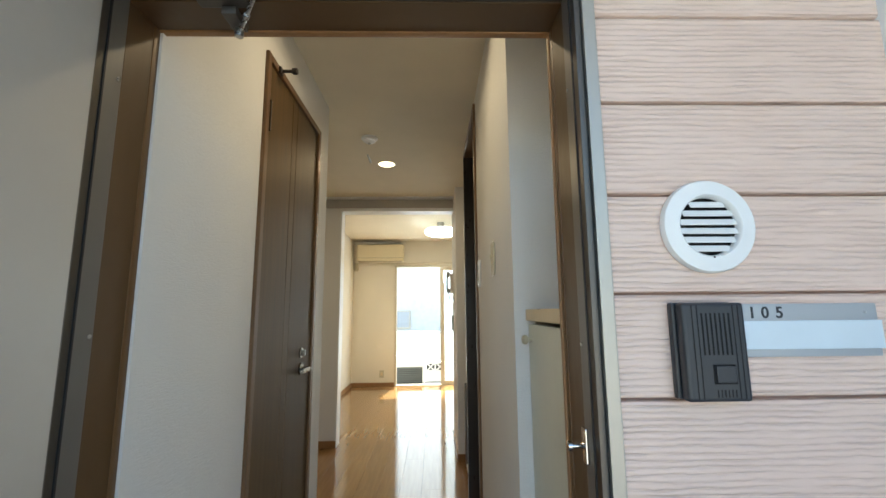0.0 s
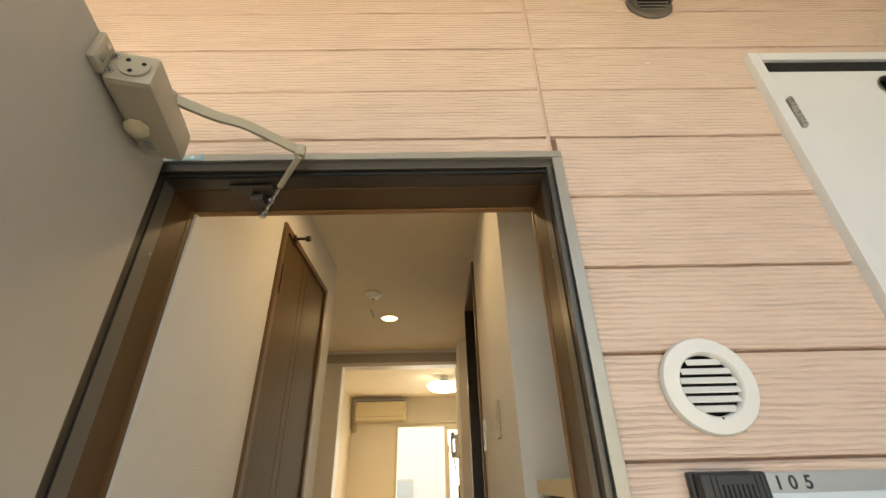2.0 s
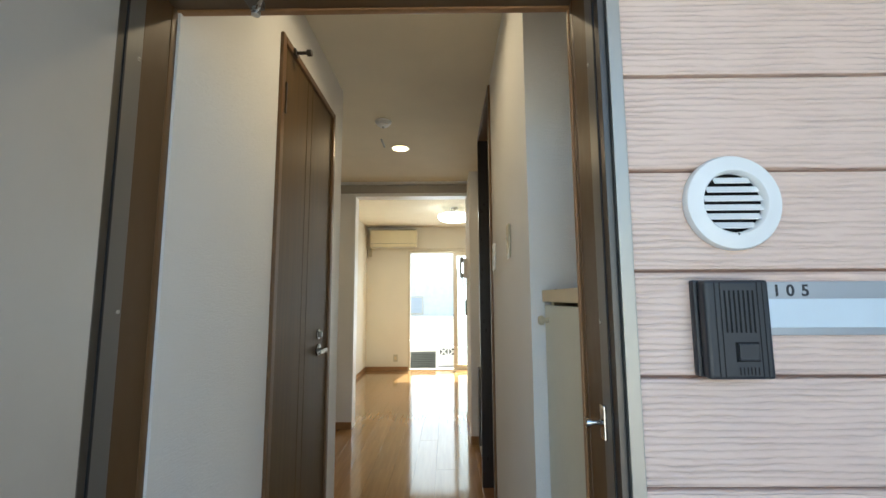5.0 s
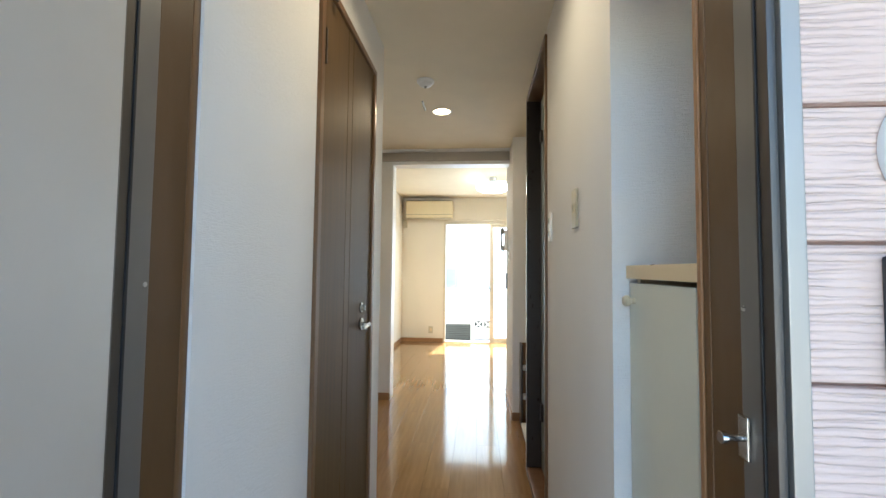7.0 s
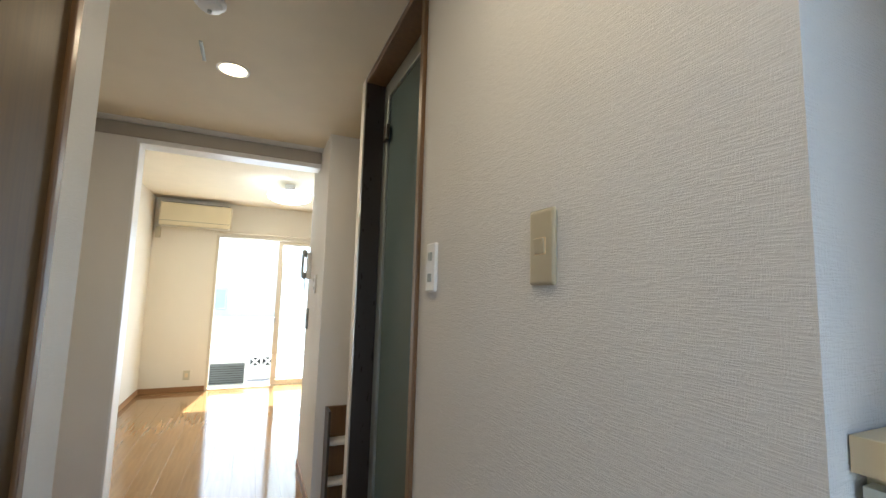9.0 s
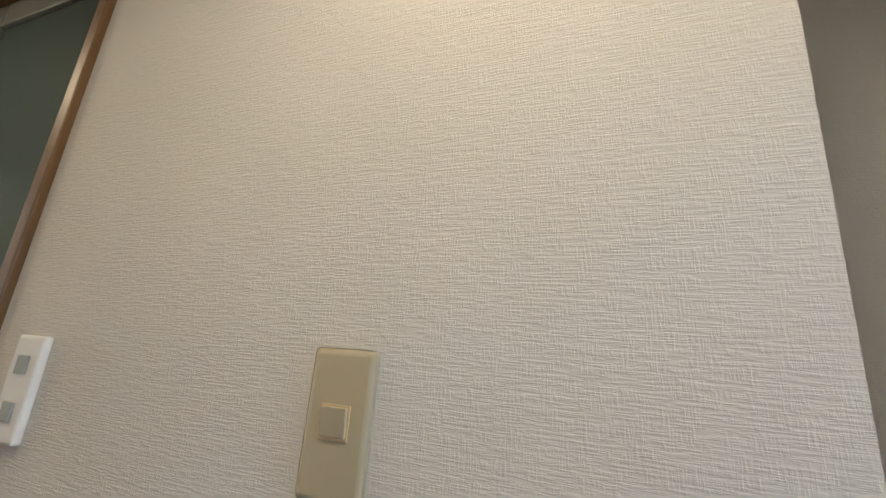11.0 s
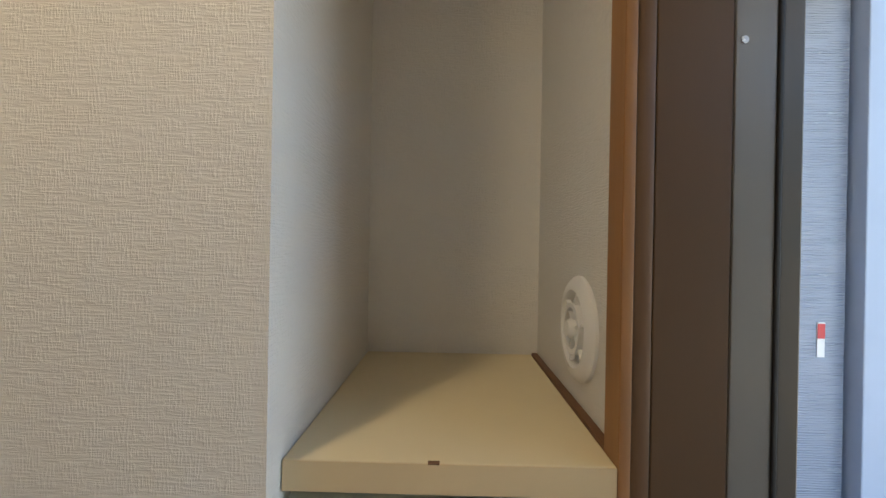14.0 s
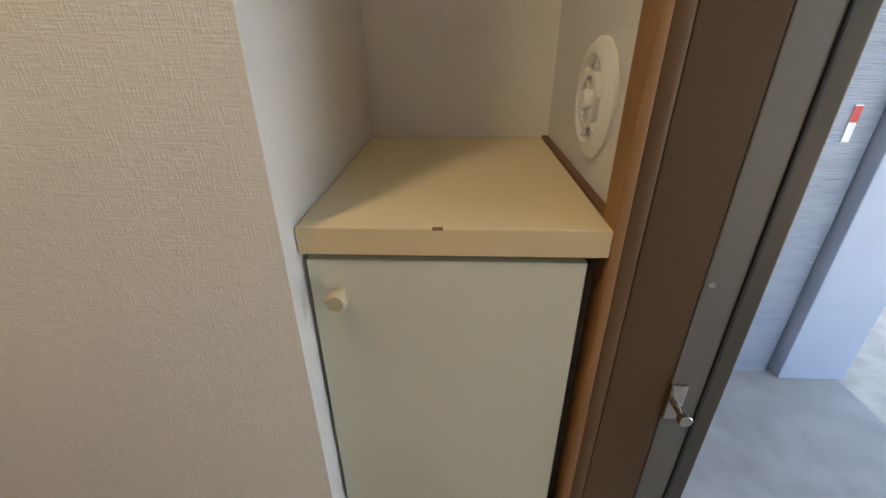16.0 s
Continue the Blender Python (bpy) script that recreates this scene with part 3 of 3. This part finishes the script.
np_ = thing("name_plate", (0.66, 0, 1.29), "silver room number plate reading 105 over a blank strip", "sign")
part("plate", box(0.5325, 0.772, -0.005, 0.0, 1.290, 1.374, 0.0015), PLATE_GREY, np_)
part("name_strip", box(0.5335, 0.776, -0.0075, -0.0052, 1.302, 1.347, 0.0012), PLATE_BLUE, np_, "pale blue blank name strip")
for ch, cx in (("1", 0.559), ("0", 0.5805), ("5", 0.6040)):
    lettering("digit", ch, 0.0255, pose(cx, -0.0053, 1.3515, 90, 0, 0), BLACK, np_)
part("plate_screw", rod((0.7515, -0.005, 1.3595), (0.7515, -0.0068, 1.3595), 0.0020, 12), STEEL, np_)

# ---- meter cupboard and hood ----
md = thing("meter_cupboard", (1.15, 0, 0.9), "white painted steel meter cupboard door in the wall", "cupboard")
part("frame_side", box(0.868, 0.895, -0.022, 0.012, 0.9, 2.315, 0.002), METER, md)
part("frame_side", box(1.425, 1.452, -0.022, 0.012, 0.9, 2.315, 0.002), METER, md)
part("frame_top", box(0.8955, 1.4245, -0.022, 0.012, 2.288, 2.315, 0.002), METER, md)
part("frame_bottom", box(0.8955, 1.4245, -0.022, 0.012, 0.9, 0.927, 0.002), METER, md)
part("gap", box(0.8955, 1.4245, -0.013, 0.012, 0.928, 2.2875), DARK, md, "dark gap round the door")
ring = lathe([(0.036, 0.0), (0.040, 0.002), (0.036, 0.003)], pose(1.191, -0.0165, 2.192, 90, 0, 0), 32, False)
dp = part("door_panel", box(0.8965, 1.42, -0.016, 0.002, 0.935, 2.250, 0.002), METER, md)
part("hole", lathe([(0, 0.0), (0.036, 0.0)], pose(1.191, -0.0166, 2.192, 90, 0, 0), 32), DARK, dp, "round meter window, dark inside")
part("hole_rim", ring, HOOD, dp)
part("hinge", joined(rod((0.905, -0.022, 2.06), (0.905, -0.022, 2.15), 0.007), box(0.901, 0.914, -0.019, -0.0162, 2.06, 2.15)), STEEL, md, "steel barrel hinge")
part("hinge", joined(rod((0.905, -0.022, 1.05), (0.905, -0.022, 1.14), 0.007), box(0.901, 0.914, -0.019, -0.0162, 1.05, 1.14)), STEEL, md, "steel barrel hinge")

hood = thing("exhaust_hood", (0.685, 0, 2.565), "dark grey metal hooded exhaust vent under the soffit", "vent")
HM = pose(0.685, -0.002, 2.558, 90, 0, 0)
part("flange", lathe([(0.066, 0), (0.066, 0.003), (0.060, 0.006), (0.052, 0.006)], HM, 40), HOOD, hood)
sub = bmesh.new()
bmesh.ops.create_uvsphere(sub, u_segments=32, v_segments=20, radius=0.060)
bmesh.ops.transform(sub, matrix=Matrix.Translation((0.685, -0.030, 2.565)), verts=sub.verts)
mouth = Vector((0.685, -0.045, 2.550))
facing = Vector((0, -0.62, -0.78)).normalized()
bmesh.ops.bisect_plane(sub, geom=list(sub.verts) + list(sub.edges) + list(sub.faces), plane_co=mouth, plane_no=facing, clear_outer=True)
bmesh.ops.bisect_plane(sub, geom=list(sub.verts) + list(sub.edges) + list(sub.faces), plane_co=(0, -0.003, 0), plane_no=(0, 1, 0), clear_outer=True)
shell = part("shell", sub, HOOD, hood)
sol = shell.modifiers.new("thickness", "SOLIDIFY")
sol.thickness = 0.002
MM = Matrix.Translation(mouth) @ facing.to_track_quat("Z", "X").to_matrix().to_4x4()
part("throat", lathe([(0, -0.012), (0.050, -0.012)], MM, 32), DARK, hood, "dark hood mouth")
for k in range(5):
    part("grille_bar", moved(box(-0.002, 0.001, -0.044, 0.044, -0.008, -0.005), MM @ Matrix.Translation((-0.010 - k * 0.008, 0, 0))), HOOD, hood)

# ---- interior door on the left wall ----
idr = thing("interior_door", (-0.52, 0.98, FZ), "closed walnut-brown interior door with steel lever", "door")
part("frame_side", box(LX - 0.10, LX + 0.012, 0.648, 0.676, FZ, 2.255, 0.003), DOOR_TRIM, idr)
part("frame_side", box(LX - 0.10, LX + 0.012, 1.286, 1.314, FZ, 2.255, 0.003), DOOR_TRIM, idr)
part("frame_top", box(LX - 0.10, LX + 0.012, 0.6765, 1.2855, 2.228, 2.255, 0.003), DOOR_TRIM, idr)
slab = part("slab", box(LX - 0.036, LX + 0.004, 0.680, 0.9245, FZ + 0.005, 2.224, 0.0015), DOOR_WOOD, idr)
part("slab_board", box(LX - 0.036, LX + 0.004, 0.9270, 0.9815, FZ + 0.005, 2.224, 0.0015), DOOR_WOOD, idr)
part("slab_board", box(LX - 0.036, LX + 0.004, 0.9840, 1.2820, FZ + 0.005, 2.224, 0.0015), DOOR_WOOD, idr)
part("groove_backing", box(LX - 0.034, LX + 0.0005, 0.68, 1.282, FZ + 0.006, 2.222), DARK, idr)
rose = part("lever_rose", rod((LX + 0.004, 1.140, 1.135), (LX + 0.013, 1.140, 1.135), 0.024, 28), HANDLE, idr, "satin nickel lever rose")
part("lever", joined(rod((LX + 0.012, 1.140, 1.135), (LX + 0.045, 1.140, 1.135), 0.009), box(LX + 0.036, LX + 0.048, 1.050, 1.150, 1.126, 1.144, 0.005)), HANDLE, rose)
turn = part("lock_rose", rod((LX + 0.004, 1.140, 1.20), (LX + 0.011, 1.140, 1.20), 0.021, 28), HANDLE, idr)
part("thumb_turn", box(LX + 0.010, LX + 0.026, 1.136, 1.144, 1.188, 1.212, 0.003), HANDLE, turn)
part("hinge", box(LX + 0.003, LX + 0.0145, 0.677, 0.690, 1.98, 2.09, 0.003), DARKJAMB, idr, "dark bronze hinge")
part("hinge", box(LX + 0.003, LX + 0.0145, 0.677, 0.690, 0.40, 0.51, 0.003), DARKJAMB, idr, "dark bronze hinge")
part("door_stop", joined(box(LX + 0.010, LX + 0.020, 0.735, 0.765, 2.225, 2.25, 0.003), rod((LX + 0.018, 0.75, 2.238), (LX + 0.060, 0.75, 2.238), 0.006), rod((LX + 0.056, 0.75, 2.238), (LX + 0.074, 0.75, 2.238), 0.012)), DARKJAMB, idr, "dark bronze door stop")

# ---- bathroom door in the right wall ----
bd = thing("bathroom_door", (0.33, 1.74, FZ), "dark-framed bathroom door with greenish glass", "door")
part("frame_side", box(RX - 0.012, RX + 0.13, 1.372, 1.398, FZ, 2.44, 0.003), DOOR_TRIM, bd)
part("frame_side", box(RX - 0.012, RX + 0.13, 2.085, 2.112, FZ, 2.44, 0.003), DARKJAMB, bd)
part("frame_top", box(RX - 0.012, RX + 0.13, 1.3985, 2.0845, 2.412, 2.44, 0.003), DOOR_TRIM, bd)
part("sill", box(RX - 0.012, RX + 0.13, 1.3985, 2.0845, FZ, FZ + 0.03, 0.003), BATT, bd, "brown wooden door sill")
part("sash_stile", box(RX + 0.075, RX + 0.105, 1.399, 1.445, FZ + 0.032, 2.41, 0.003), SASH, bd)
part("sash_stile", box(RX + 0.075, RX + 0.105, 2.02, 2.084, FZ + 0.032, 2.41, 0.003), SASH, bd)
part("sash_rail", box(RX + 0.075, RX + 0.105, 1.4455, 2.0195, 2.34, 2.41, 0.003), SASH, bd)
part("sash_rail", box(RX + 0.075, RX + 0.105, 1.4455, 2.0195, FZ + 0.032, FZ + 0.15, 0.003), SASH, bd)
part("pane", box(RX + 0.086, RX + 0.092, 1.4455, 2.0195, FZ + 0.15, 2.34), SMOKE_GLASS, bd, "greenish frosted glass pane")
part("catch", box(RX + 0.060, RX + 0.0748, 1.985, 2.035, 2.13, 2.20, 0.004), DARKJAMB, bd)
part("catch", box(RX + 0.060, RX + 0.0748, 1.985, 2.035, 0.48, 0.58, 0.004), DARKJAMB, bd)

# ---- switches ----
sw = thing("light_switch", (RX, 0.829, 1.49), "ivory plastic light switch plate on wallpaper", "switch")
part("plate", box(RX - 0.0085, RX - 0.0003, 0.790, 0.853, 1.492, 1.614, 0.006, 3), IVORY, sw)
part("bezel", box(RX - 0.0095, RX - 0.0083, 0.8085, 0.8370, 1.540, 1.568, 0.0004), CAB_EDGE, sw)
part("rocker", moved(box(-0.0016, 0.0016, -0.0125, 0.0125, -0.0120, 0.0120, 0.001), pose(RX - 0.0108, 0.8228, 1.5545, 0, -7, 0)), IVORY, sw)
sw2 = thing("double_switch", (RX, 1.287, 1.48), "narrow white two-button switch plate", "switch")
part("plate", box(RX - 0.011, RX - 0.0003, 1.246, 1.300, 1.478, 1.602, 0.004, 3), WHITE, sw2)
for z in (1.567, 1.513):
    part("button", box(RX - 0.0135, RX - 0.0108, 1.263, 1.284, z - 0.011, z + 0.011, 0.001), SASH, sw2, "grey push button")

# ---- niche and shoe cabinet ----
CY0, CY1 = 0.171, 0.4665
cab = thing("shoe_cabinet", (0.5, 0.31, 0.02), "cream built-in shoe cabinet with a closed door", "cabinet")
part("top_board", box(0.302, 0.7185, 0.1525, CY1, 1.340, 1.370, 0.001), CAB, cab)
part("edge_band", box(0.3005, 0.3018, 0.1525, CY1, 1.3405, 1.3695, 0.0004), CAB_EDGE, cab, "tan edge band with a small chip")
part("chip", box(0.3000, 0.3055, 0.318, 0.329, 1.3688, 1.3704, 0.0003), BATT, cab)
part("side_panel", box(0.325, 0.7185, CY1 - 0.018, CY1, 0.02, 1.3395), CAB, cab)
part("side_panel", box(0.325, 0.7185, CY0, CY0 + 0.018, 0.02, 1.3395), CAB, cab)
part("back_panel", box(0.713, 0.719, CY0 + 0.0185, CY1 - 0.0185, 0.02, 1.3395), CAB, cab)
for z in (1.115, 0.91, 0.70, 0.49, 0.28, 0.05):
    part("shelf", box(0.352, 0.7125, CY0 + 0.0185, CY1 - 0.0185, z, z + 0.015, 0.001), CAB, cab)
    part("shelf_band", box(0.3505, 0.3518, CY0 + 0.0185, CY1 - 0.0185, z, z + 0.015), CAB_EDGE, cab)
cd = part("door", box(0.306, 0.3245, CY0 - 0.001, CY1 - 0.004, 0.03, 1.331, 0.0012), CAB_DOOR, cab, "pale cream laminate door")
part("knob", lathe([(0, 0), (0.006, 0), (0.006, 0.008), (0.0115, 0.013), (0.0125, 0.020), (0.009, 0.025), (0, 0.026)], pose(0.306, 0.43, 1.292, 0, -90, 0), 24), IVORY, cd, "round ivory knob")
for z in (1.22, 0.15):
    part("hinge", joined(box(0.326, 0.352, CY0 + 0.0188, CY0 + 0.032, z - 0.03, z + 0.03, 0.002), box(0.3248, 0.329, CY0 + 0.02, CY0 + 0.06, z - 0.022, z + 0.022, 0.002)), STEEL, cab, "steel cup hinge")
single("shelf_batten", box(0.335, 0.7185, 0.1405, 0.1512, 1.338, 1.3735, 0.001), BATT, "thin brown wooden batten behind the cabinet top", "batten")

iv = thing("interior_vent", (0.47, 0.14, 1.49), "round white plastic air vent on the wall", "vent")
IM = pose(0.455, 0.1405, 1.471, -90, 0, 0)
part("ring", lathe([(0.068, 0.0), (0.068, 0.004), (0.062, 0.010), (0.050, 0.012), (0.046, 0.008), (0.044, 0.0015)], IM, 56), WHITE, iv)
part("well", lathe([(0, 0.0012), (0.0455, 0.0012)], IM, 40), SASH, iv)
part("ring_inner", lathe([(0.033, 0.003), (0.033, 0.013), (0.027, 0.013), (0.027, 0.003)], IM, 40), WHITE, iv)
part("hub", lathe([(0, 0.018), (0.010, 0.018), (0.013, 0.014), (0.013, 0.003)], IM, 28), WHITE, iv)
for k in range(6):
    part("spoke", moved(box(0.011, 0.0455, -0.0022, 0.0022, 0.004, 0.011, 0.0008), IM @ pose(0, 0, 0, 0, 0, 60 * k + 15)), WHITE, iv)

# ---- hall ceiling ----
sd = thing("smoke_detector", (-0.355, 1.88, HC), "white round smoke detector on the ceiling", "smoke detector")
SM = pose(-0.355, 1.88, HC, 180, 0, 0)
part("base", lathe([(0.052, 0), (0.052, 0.010), (0.048, 0.013), (0, 0.013)], SM, 40), WHITE, sd)
part("dome", lathe([(0.040, 0.013), (0.038, 0.026), (0.026, 0.034), (0, 0.036)], SM, 40), WHITE, sd)
part("sensor", lathe([(0.008, 0.035), (0.007, 0.043), (0, 0.044)], SM, 16), SASH, sd)
dl = thing("downlight", (-0.3, 2.367, HC), "lit warm recessed downlight with a white rim", "lamp", "hall downlights")
part("rim", lathe([(0.071, 0), (0.071, 0.002), (0.064, 0.004), (0.057, 0.001)], pose(-0.3, 2.367, HC, 180, 0, 0), 40), WHITE, dl)
part("bulb", lathe([(0, 0.0015), (0.057, 0.0015)], pose(-0.3, 2.367, HC, 180, 0, 0), 32), DOWN_ON, dl, "glowing warm lamp")
dl2 = copy_thing(dl, pose(-0.12, 0.69, HC))
slot = single("ceiling_slot", box(-0.420, -0.406, 2.17, 2.33, HC - 0.006, HC + 0.001, 0.002), SASH, "narrow grey metal catch plate on the ceiling", "ceiling fitting")

# ---- alcove beside the bathroom ----
ls = thing("low_shelf", (0.5, 2.9, FZ), "low brown wooden rack with white rounded rails", "rack")
part("back_panel", box(0.300, 0.75, 2.930, 2.948, FZ, 0.775, 0.002), DOOR_TRIM, ls)
part("side_panel", box(0.300, 0.314, 2.82, 2.9295, FZ, 0.775, 0.002), DARKJAMB, ls)
for z in (0.36, 0.585):
    part("rail", box(0.3145, 0.75, 2.85, 2.9295, z - 0.016, z + 0.016, 0.014, 3), WHITE, ls, "white rounded rail")
part("base_tray", box(0.30, 0.80, 2.25, 2.815, FZ, FZ + 0.035, 0.008), WHITE, ls, "white floor tray")

hs = thing("intercom_handset", (0.245, 3.62, 1.5), "grey wall intercom handset on its base", "intercom")
part("base", box(0.215, 0.2445, 3.57, 3.67, 1.55, 1.75, 0.006), WHITE, hs)
part("handset", joined(box(0.178, 0.214, 3.585, 3.625, 1.55, 1.60, 0.01), box(0.178, 0.214, 3.585, 3.625, 1.71, 1.77, 0.01), box(0.175, 0.195, 3.59, 3.62, 1.58, 1.74, 0.008)), SASH, hs, "grey handset")
part("cord", rod((0.2, 3.60, 1.55), (0.215, 3.60, 1.45), 0.006), SASH, hs)
sw3 = copy_thing(sw2, pose(0.245, 3.30, 1.45))
sw3["label"] = "white switch plate on the pillar wall"
rm = single("control_panel", box(0.228, 0.2445, 3.56, 3.66, 1.18, 1.33, 0.004), SASH, "grey water heater control panel", "control panel")

# ---- room ----
ac = thing("air_conditioner", (-0.85, 6.44, 2.2), "cream wall-mounted air conditioner", "air conditioner")
part("body", box(-1.25, -0.46, 6.34, 6.539, 2.215, 2.50, 0.018, 3), CAB, ac)
part("top_grille", box(-1.235, -0.475, 6.35, 6.53, 2.5005, 2.506), DARK, ac)
part("louvre", box(-1.22, -0.49, 6.345, 6.42, 2.203, 2.2145, 0.004), IVORY, ac)
part("seam", box(-1.24, -0.47, 6.3385, 6.3399, 2.268, 2.271), DARK, ac)
single("pipe_cover", box(-1.30, -1.245, 6.48, 6.539, 2.06, 2.20, 0.006), IVORY, "cream outlet box below the air conditioner", "outlet")
cl = thing("ceiling_lamp", (0.15, 5.0, RC), "round white ceiling lamp, switched on", "lamp")
CM = pose(0.15, 5.0, RC, 180, 0, 0)
part("rose", lathe([(0.05, 0), (0.05, 0.045), (0.03, 0.06), (0, 0.06)], CM, 32), WHITE, cl)
part("body", lathe([(0.03, 0.055), (0.10, 0.088), (0.205, 0.100)], CM, 56), WHITE, cl)
part("diffuser", lathe([(0.213, 0.100), (0.222, 0.125), (0.208, 0.155), (0.155, 0.180), (0, 0.190)], CM, 56), LAMP_ON, cl, "glowing white diffuser")
cr = thing("curtain_rail", (0.2, WY - 0.03, 2.19), "cream double curtain rail above the window", "curtain rail")
for cy in (WY - 0.075, WY - 0.04):
    part("rail", box(-0.60, 1.05, cy - 0.007, cy + 0.007, 2.182, 2.200, 0.002), ALU, cr)
for cx in (-0.45, 0.25, 0.95):
    part("bracket", box(cx - 0.012, cx + 0.012, WY - 0.085, WY - 0.0005, 2.2005, 2.208, 0.001), ALU, cr)
so = thing("wall_socket", (-0.82, WY, 0.33), "cream wall socket plate above the baseboard", "socket")
part("plate", box(-0.865, -0.79, WY - 0.009, WY - 0.0003, 0.29, 0.41, 0.003), IVORY, so)
part("outlet", box(-0.845, -0.81, WY - 0.011, WY - 0.0088, 0.325, 0.375, 0.001), CAB_EDGE, so)

win = tagged(new("window_1"), "tall sliding window with cream aluminium frames, half open", "window", "", "structure")
win.matrix_basis = Matrix.Translation((0.18, WY, 0.13))
part("frame_side", box(-0.619, -0.585, WY - 0.012, WY + 0.11, 0.132, 2.158, 0.002), ALU, win)
part("frame_side", box(0.945, 0.979, WY - 0.012, WY + 0.11, 0.132, 2.158, 0.002), ALU, win)
part("frame_head", box(-0.5845, 0.9445, WY - 0.012, WY + 0.11, 2.125, 2.158, 0.002), ALU, win)
part("frame_sill", box(-0.5845, 0.9445, WY - 0.012, WY + 0.11, 0.132, 0.165, 0.002), ALU, win)
for x0, y in ((0.155, WY + 0.02), (0.175, WY + 0.06)):
    x1 = x0 + 0.768
    sa = part("sash", joined(box(x0, x0 + 0.055, y, y + 0.028, 0.167, 2.123, 0.002), box(x1 - 0.04, x1, y, y + 0.028, 0.167, 2.123, 0.002),
                             box(x0 + 0.055, x1 - 0.04, y, y + 0.028, 2.075, 2.123, 0.002), box(x0 + 0.055, x1 - 0.04, y, y + 0.028, 0.167, 0.235, 0.002)), ALU, win)
    pane = part("pane", box(x0 + 0.05, x1 - 0.035, y + 0.011, y + 0.016, 0.23, 2.08), CLEAR, sa)
    pane.visible_shadow = False
part("latch", box(0.145, 0.17, WY - 0.006, WY + 0.019, 1.00, 1.08, 0.003), STEEL, win)

# ---- outside the window ----
setting("balcony_floor", box(-3, 4, WY + 0.13, 8.6, -0.1, 0.05), CONCRETE, "pale concrete terrace", "terrace")
ou = thing("outdoor_unit", (-0.38, 7.2, 0.05), "outdoor air conditioner unit with dark grille", "air conditioner")
part("case", box(-0.75, -0.13, 7.21, 7.50, 0.05, 0.56, 0.01), STUCCO, ou)
part("grille", box(-0.72, -0.17, 7.19, 7.2095, 0.08, 0.37, 0.004), UNIT, ou, "dark grey grille")
for k in range(8):
    part("grille_bar", box(-0.71, -0.18, 7.183, 7.1898, 0.10 + k * 0.032, 0.106 + k * 0.032), DARK, ou)
bk = thing("lattice_block", (0.05, 7.6, 0.05), "white pierced concrete block wall", "wall")
for i in range(3):
    for x0, x1, z0, z1 in ((0, 0.39, 0, 0.03), (0, 0.39, 0.16, 0.19), (0, 0.03, 0.03, 0.16), (0.36, 0.39, 0.03, 0.16), (0.18, 0.21, 0.03, 0.16)):
        part("block", box(-0.13 + i * 0.395 + x0, -0.13 + i * 0.395 + x1, 7.6, 7.7, 0.22 + z0, 0.22 + z1), STUCCO, bk)
for i in range(3):
    for cx in (0.105, 0.285):
        for turn in (45, -45):
            part("diagonal_bar", moved(box(-0.09, 0.09, 0.0, 0.08, -0.012, 0.012), Matrix.Translation((-0.13 + i * 0.395 + cx, 7.61, 0.315)) @ pose(0, 0, 0, 0, turn, 0)), STUCCO, bk)
part("base_course", box(-0.13, 1.05, 7.6, 7.7, 0.05, 0.2195, 0.004), STUCCO, bk)
part("block_back", box(-0.13, 1.05, 7.702, 7.72, 0.05, 0.41), UNIT, bk)
single("garden_wall", box(-6, 8, 8.6, 8.75, -0.1, 0.94, 0.01), STUCCO, "white rendered garden wall", "wall")
hb = thing("house", (0, 16, -0.1), "white rendered house across the garden", "house")
part("wall", box(-9, 9, 16, 22, -0.1, 6.5), HOUSE, hb)
part("roof", box(-9.4, 9.4, 15.5, 22.5, 6.5, 6.8, 0.02), SASH, hb)
for wx in (-4.6, -1.5, 2.6):
    wf = part("window", box(wx, wx + 0.62, 15.93, 16.0, 0.72, 1.42, 0.01), ALU, hb)
    part("pane", box(wx + 0.05, wx + 0.57, 15.915, 15.929, 0.77, 1.37), PLATE_GREY, wf)

# ---- floor planks ----
fl = bpy.data.objects["floor"]
PW = 0.151
cells = {}
row = 0
x = -1.40
while x < 2.3:
    y = 0.652 - (row * 0.61) % 1.82
    while y < WY:
        y0, y1 = max(y, 0.652), min(y + 1.818, WY - 0.012)
        if y1 - y0 > 0.05:
            key = round(y1 - y0, 3)
            if key not in cells:
                bm = box(0.0003, PW - 0.0003, 0.0003, key - 0.0003, FZ - 0.0118, FZ, 0.0005, 1)
                me = bpy.data.meshes.new("plank")
                bm.to_mesh(me)
                bm.free()
                me.materials.append(FLOORING)
                cells[key] = me
            ob = new("plank", cells[key])
            ob.location = (x, y0, 0)
            ob.parent = fl
        y += 1.818
    x += PW
    row += 1
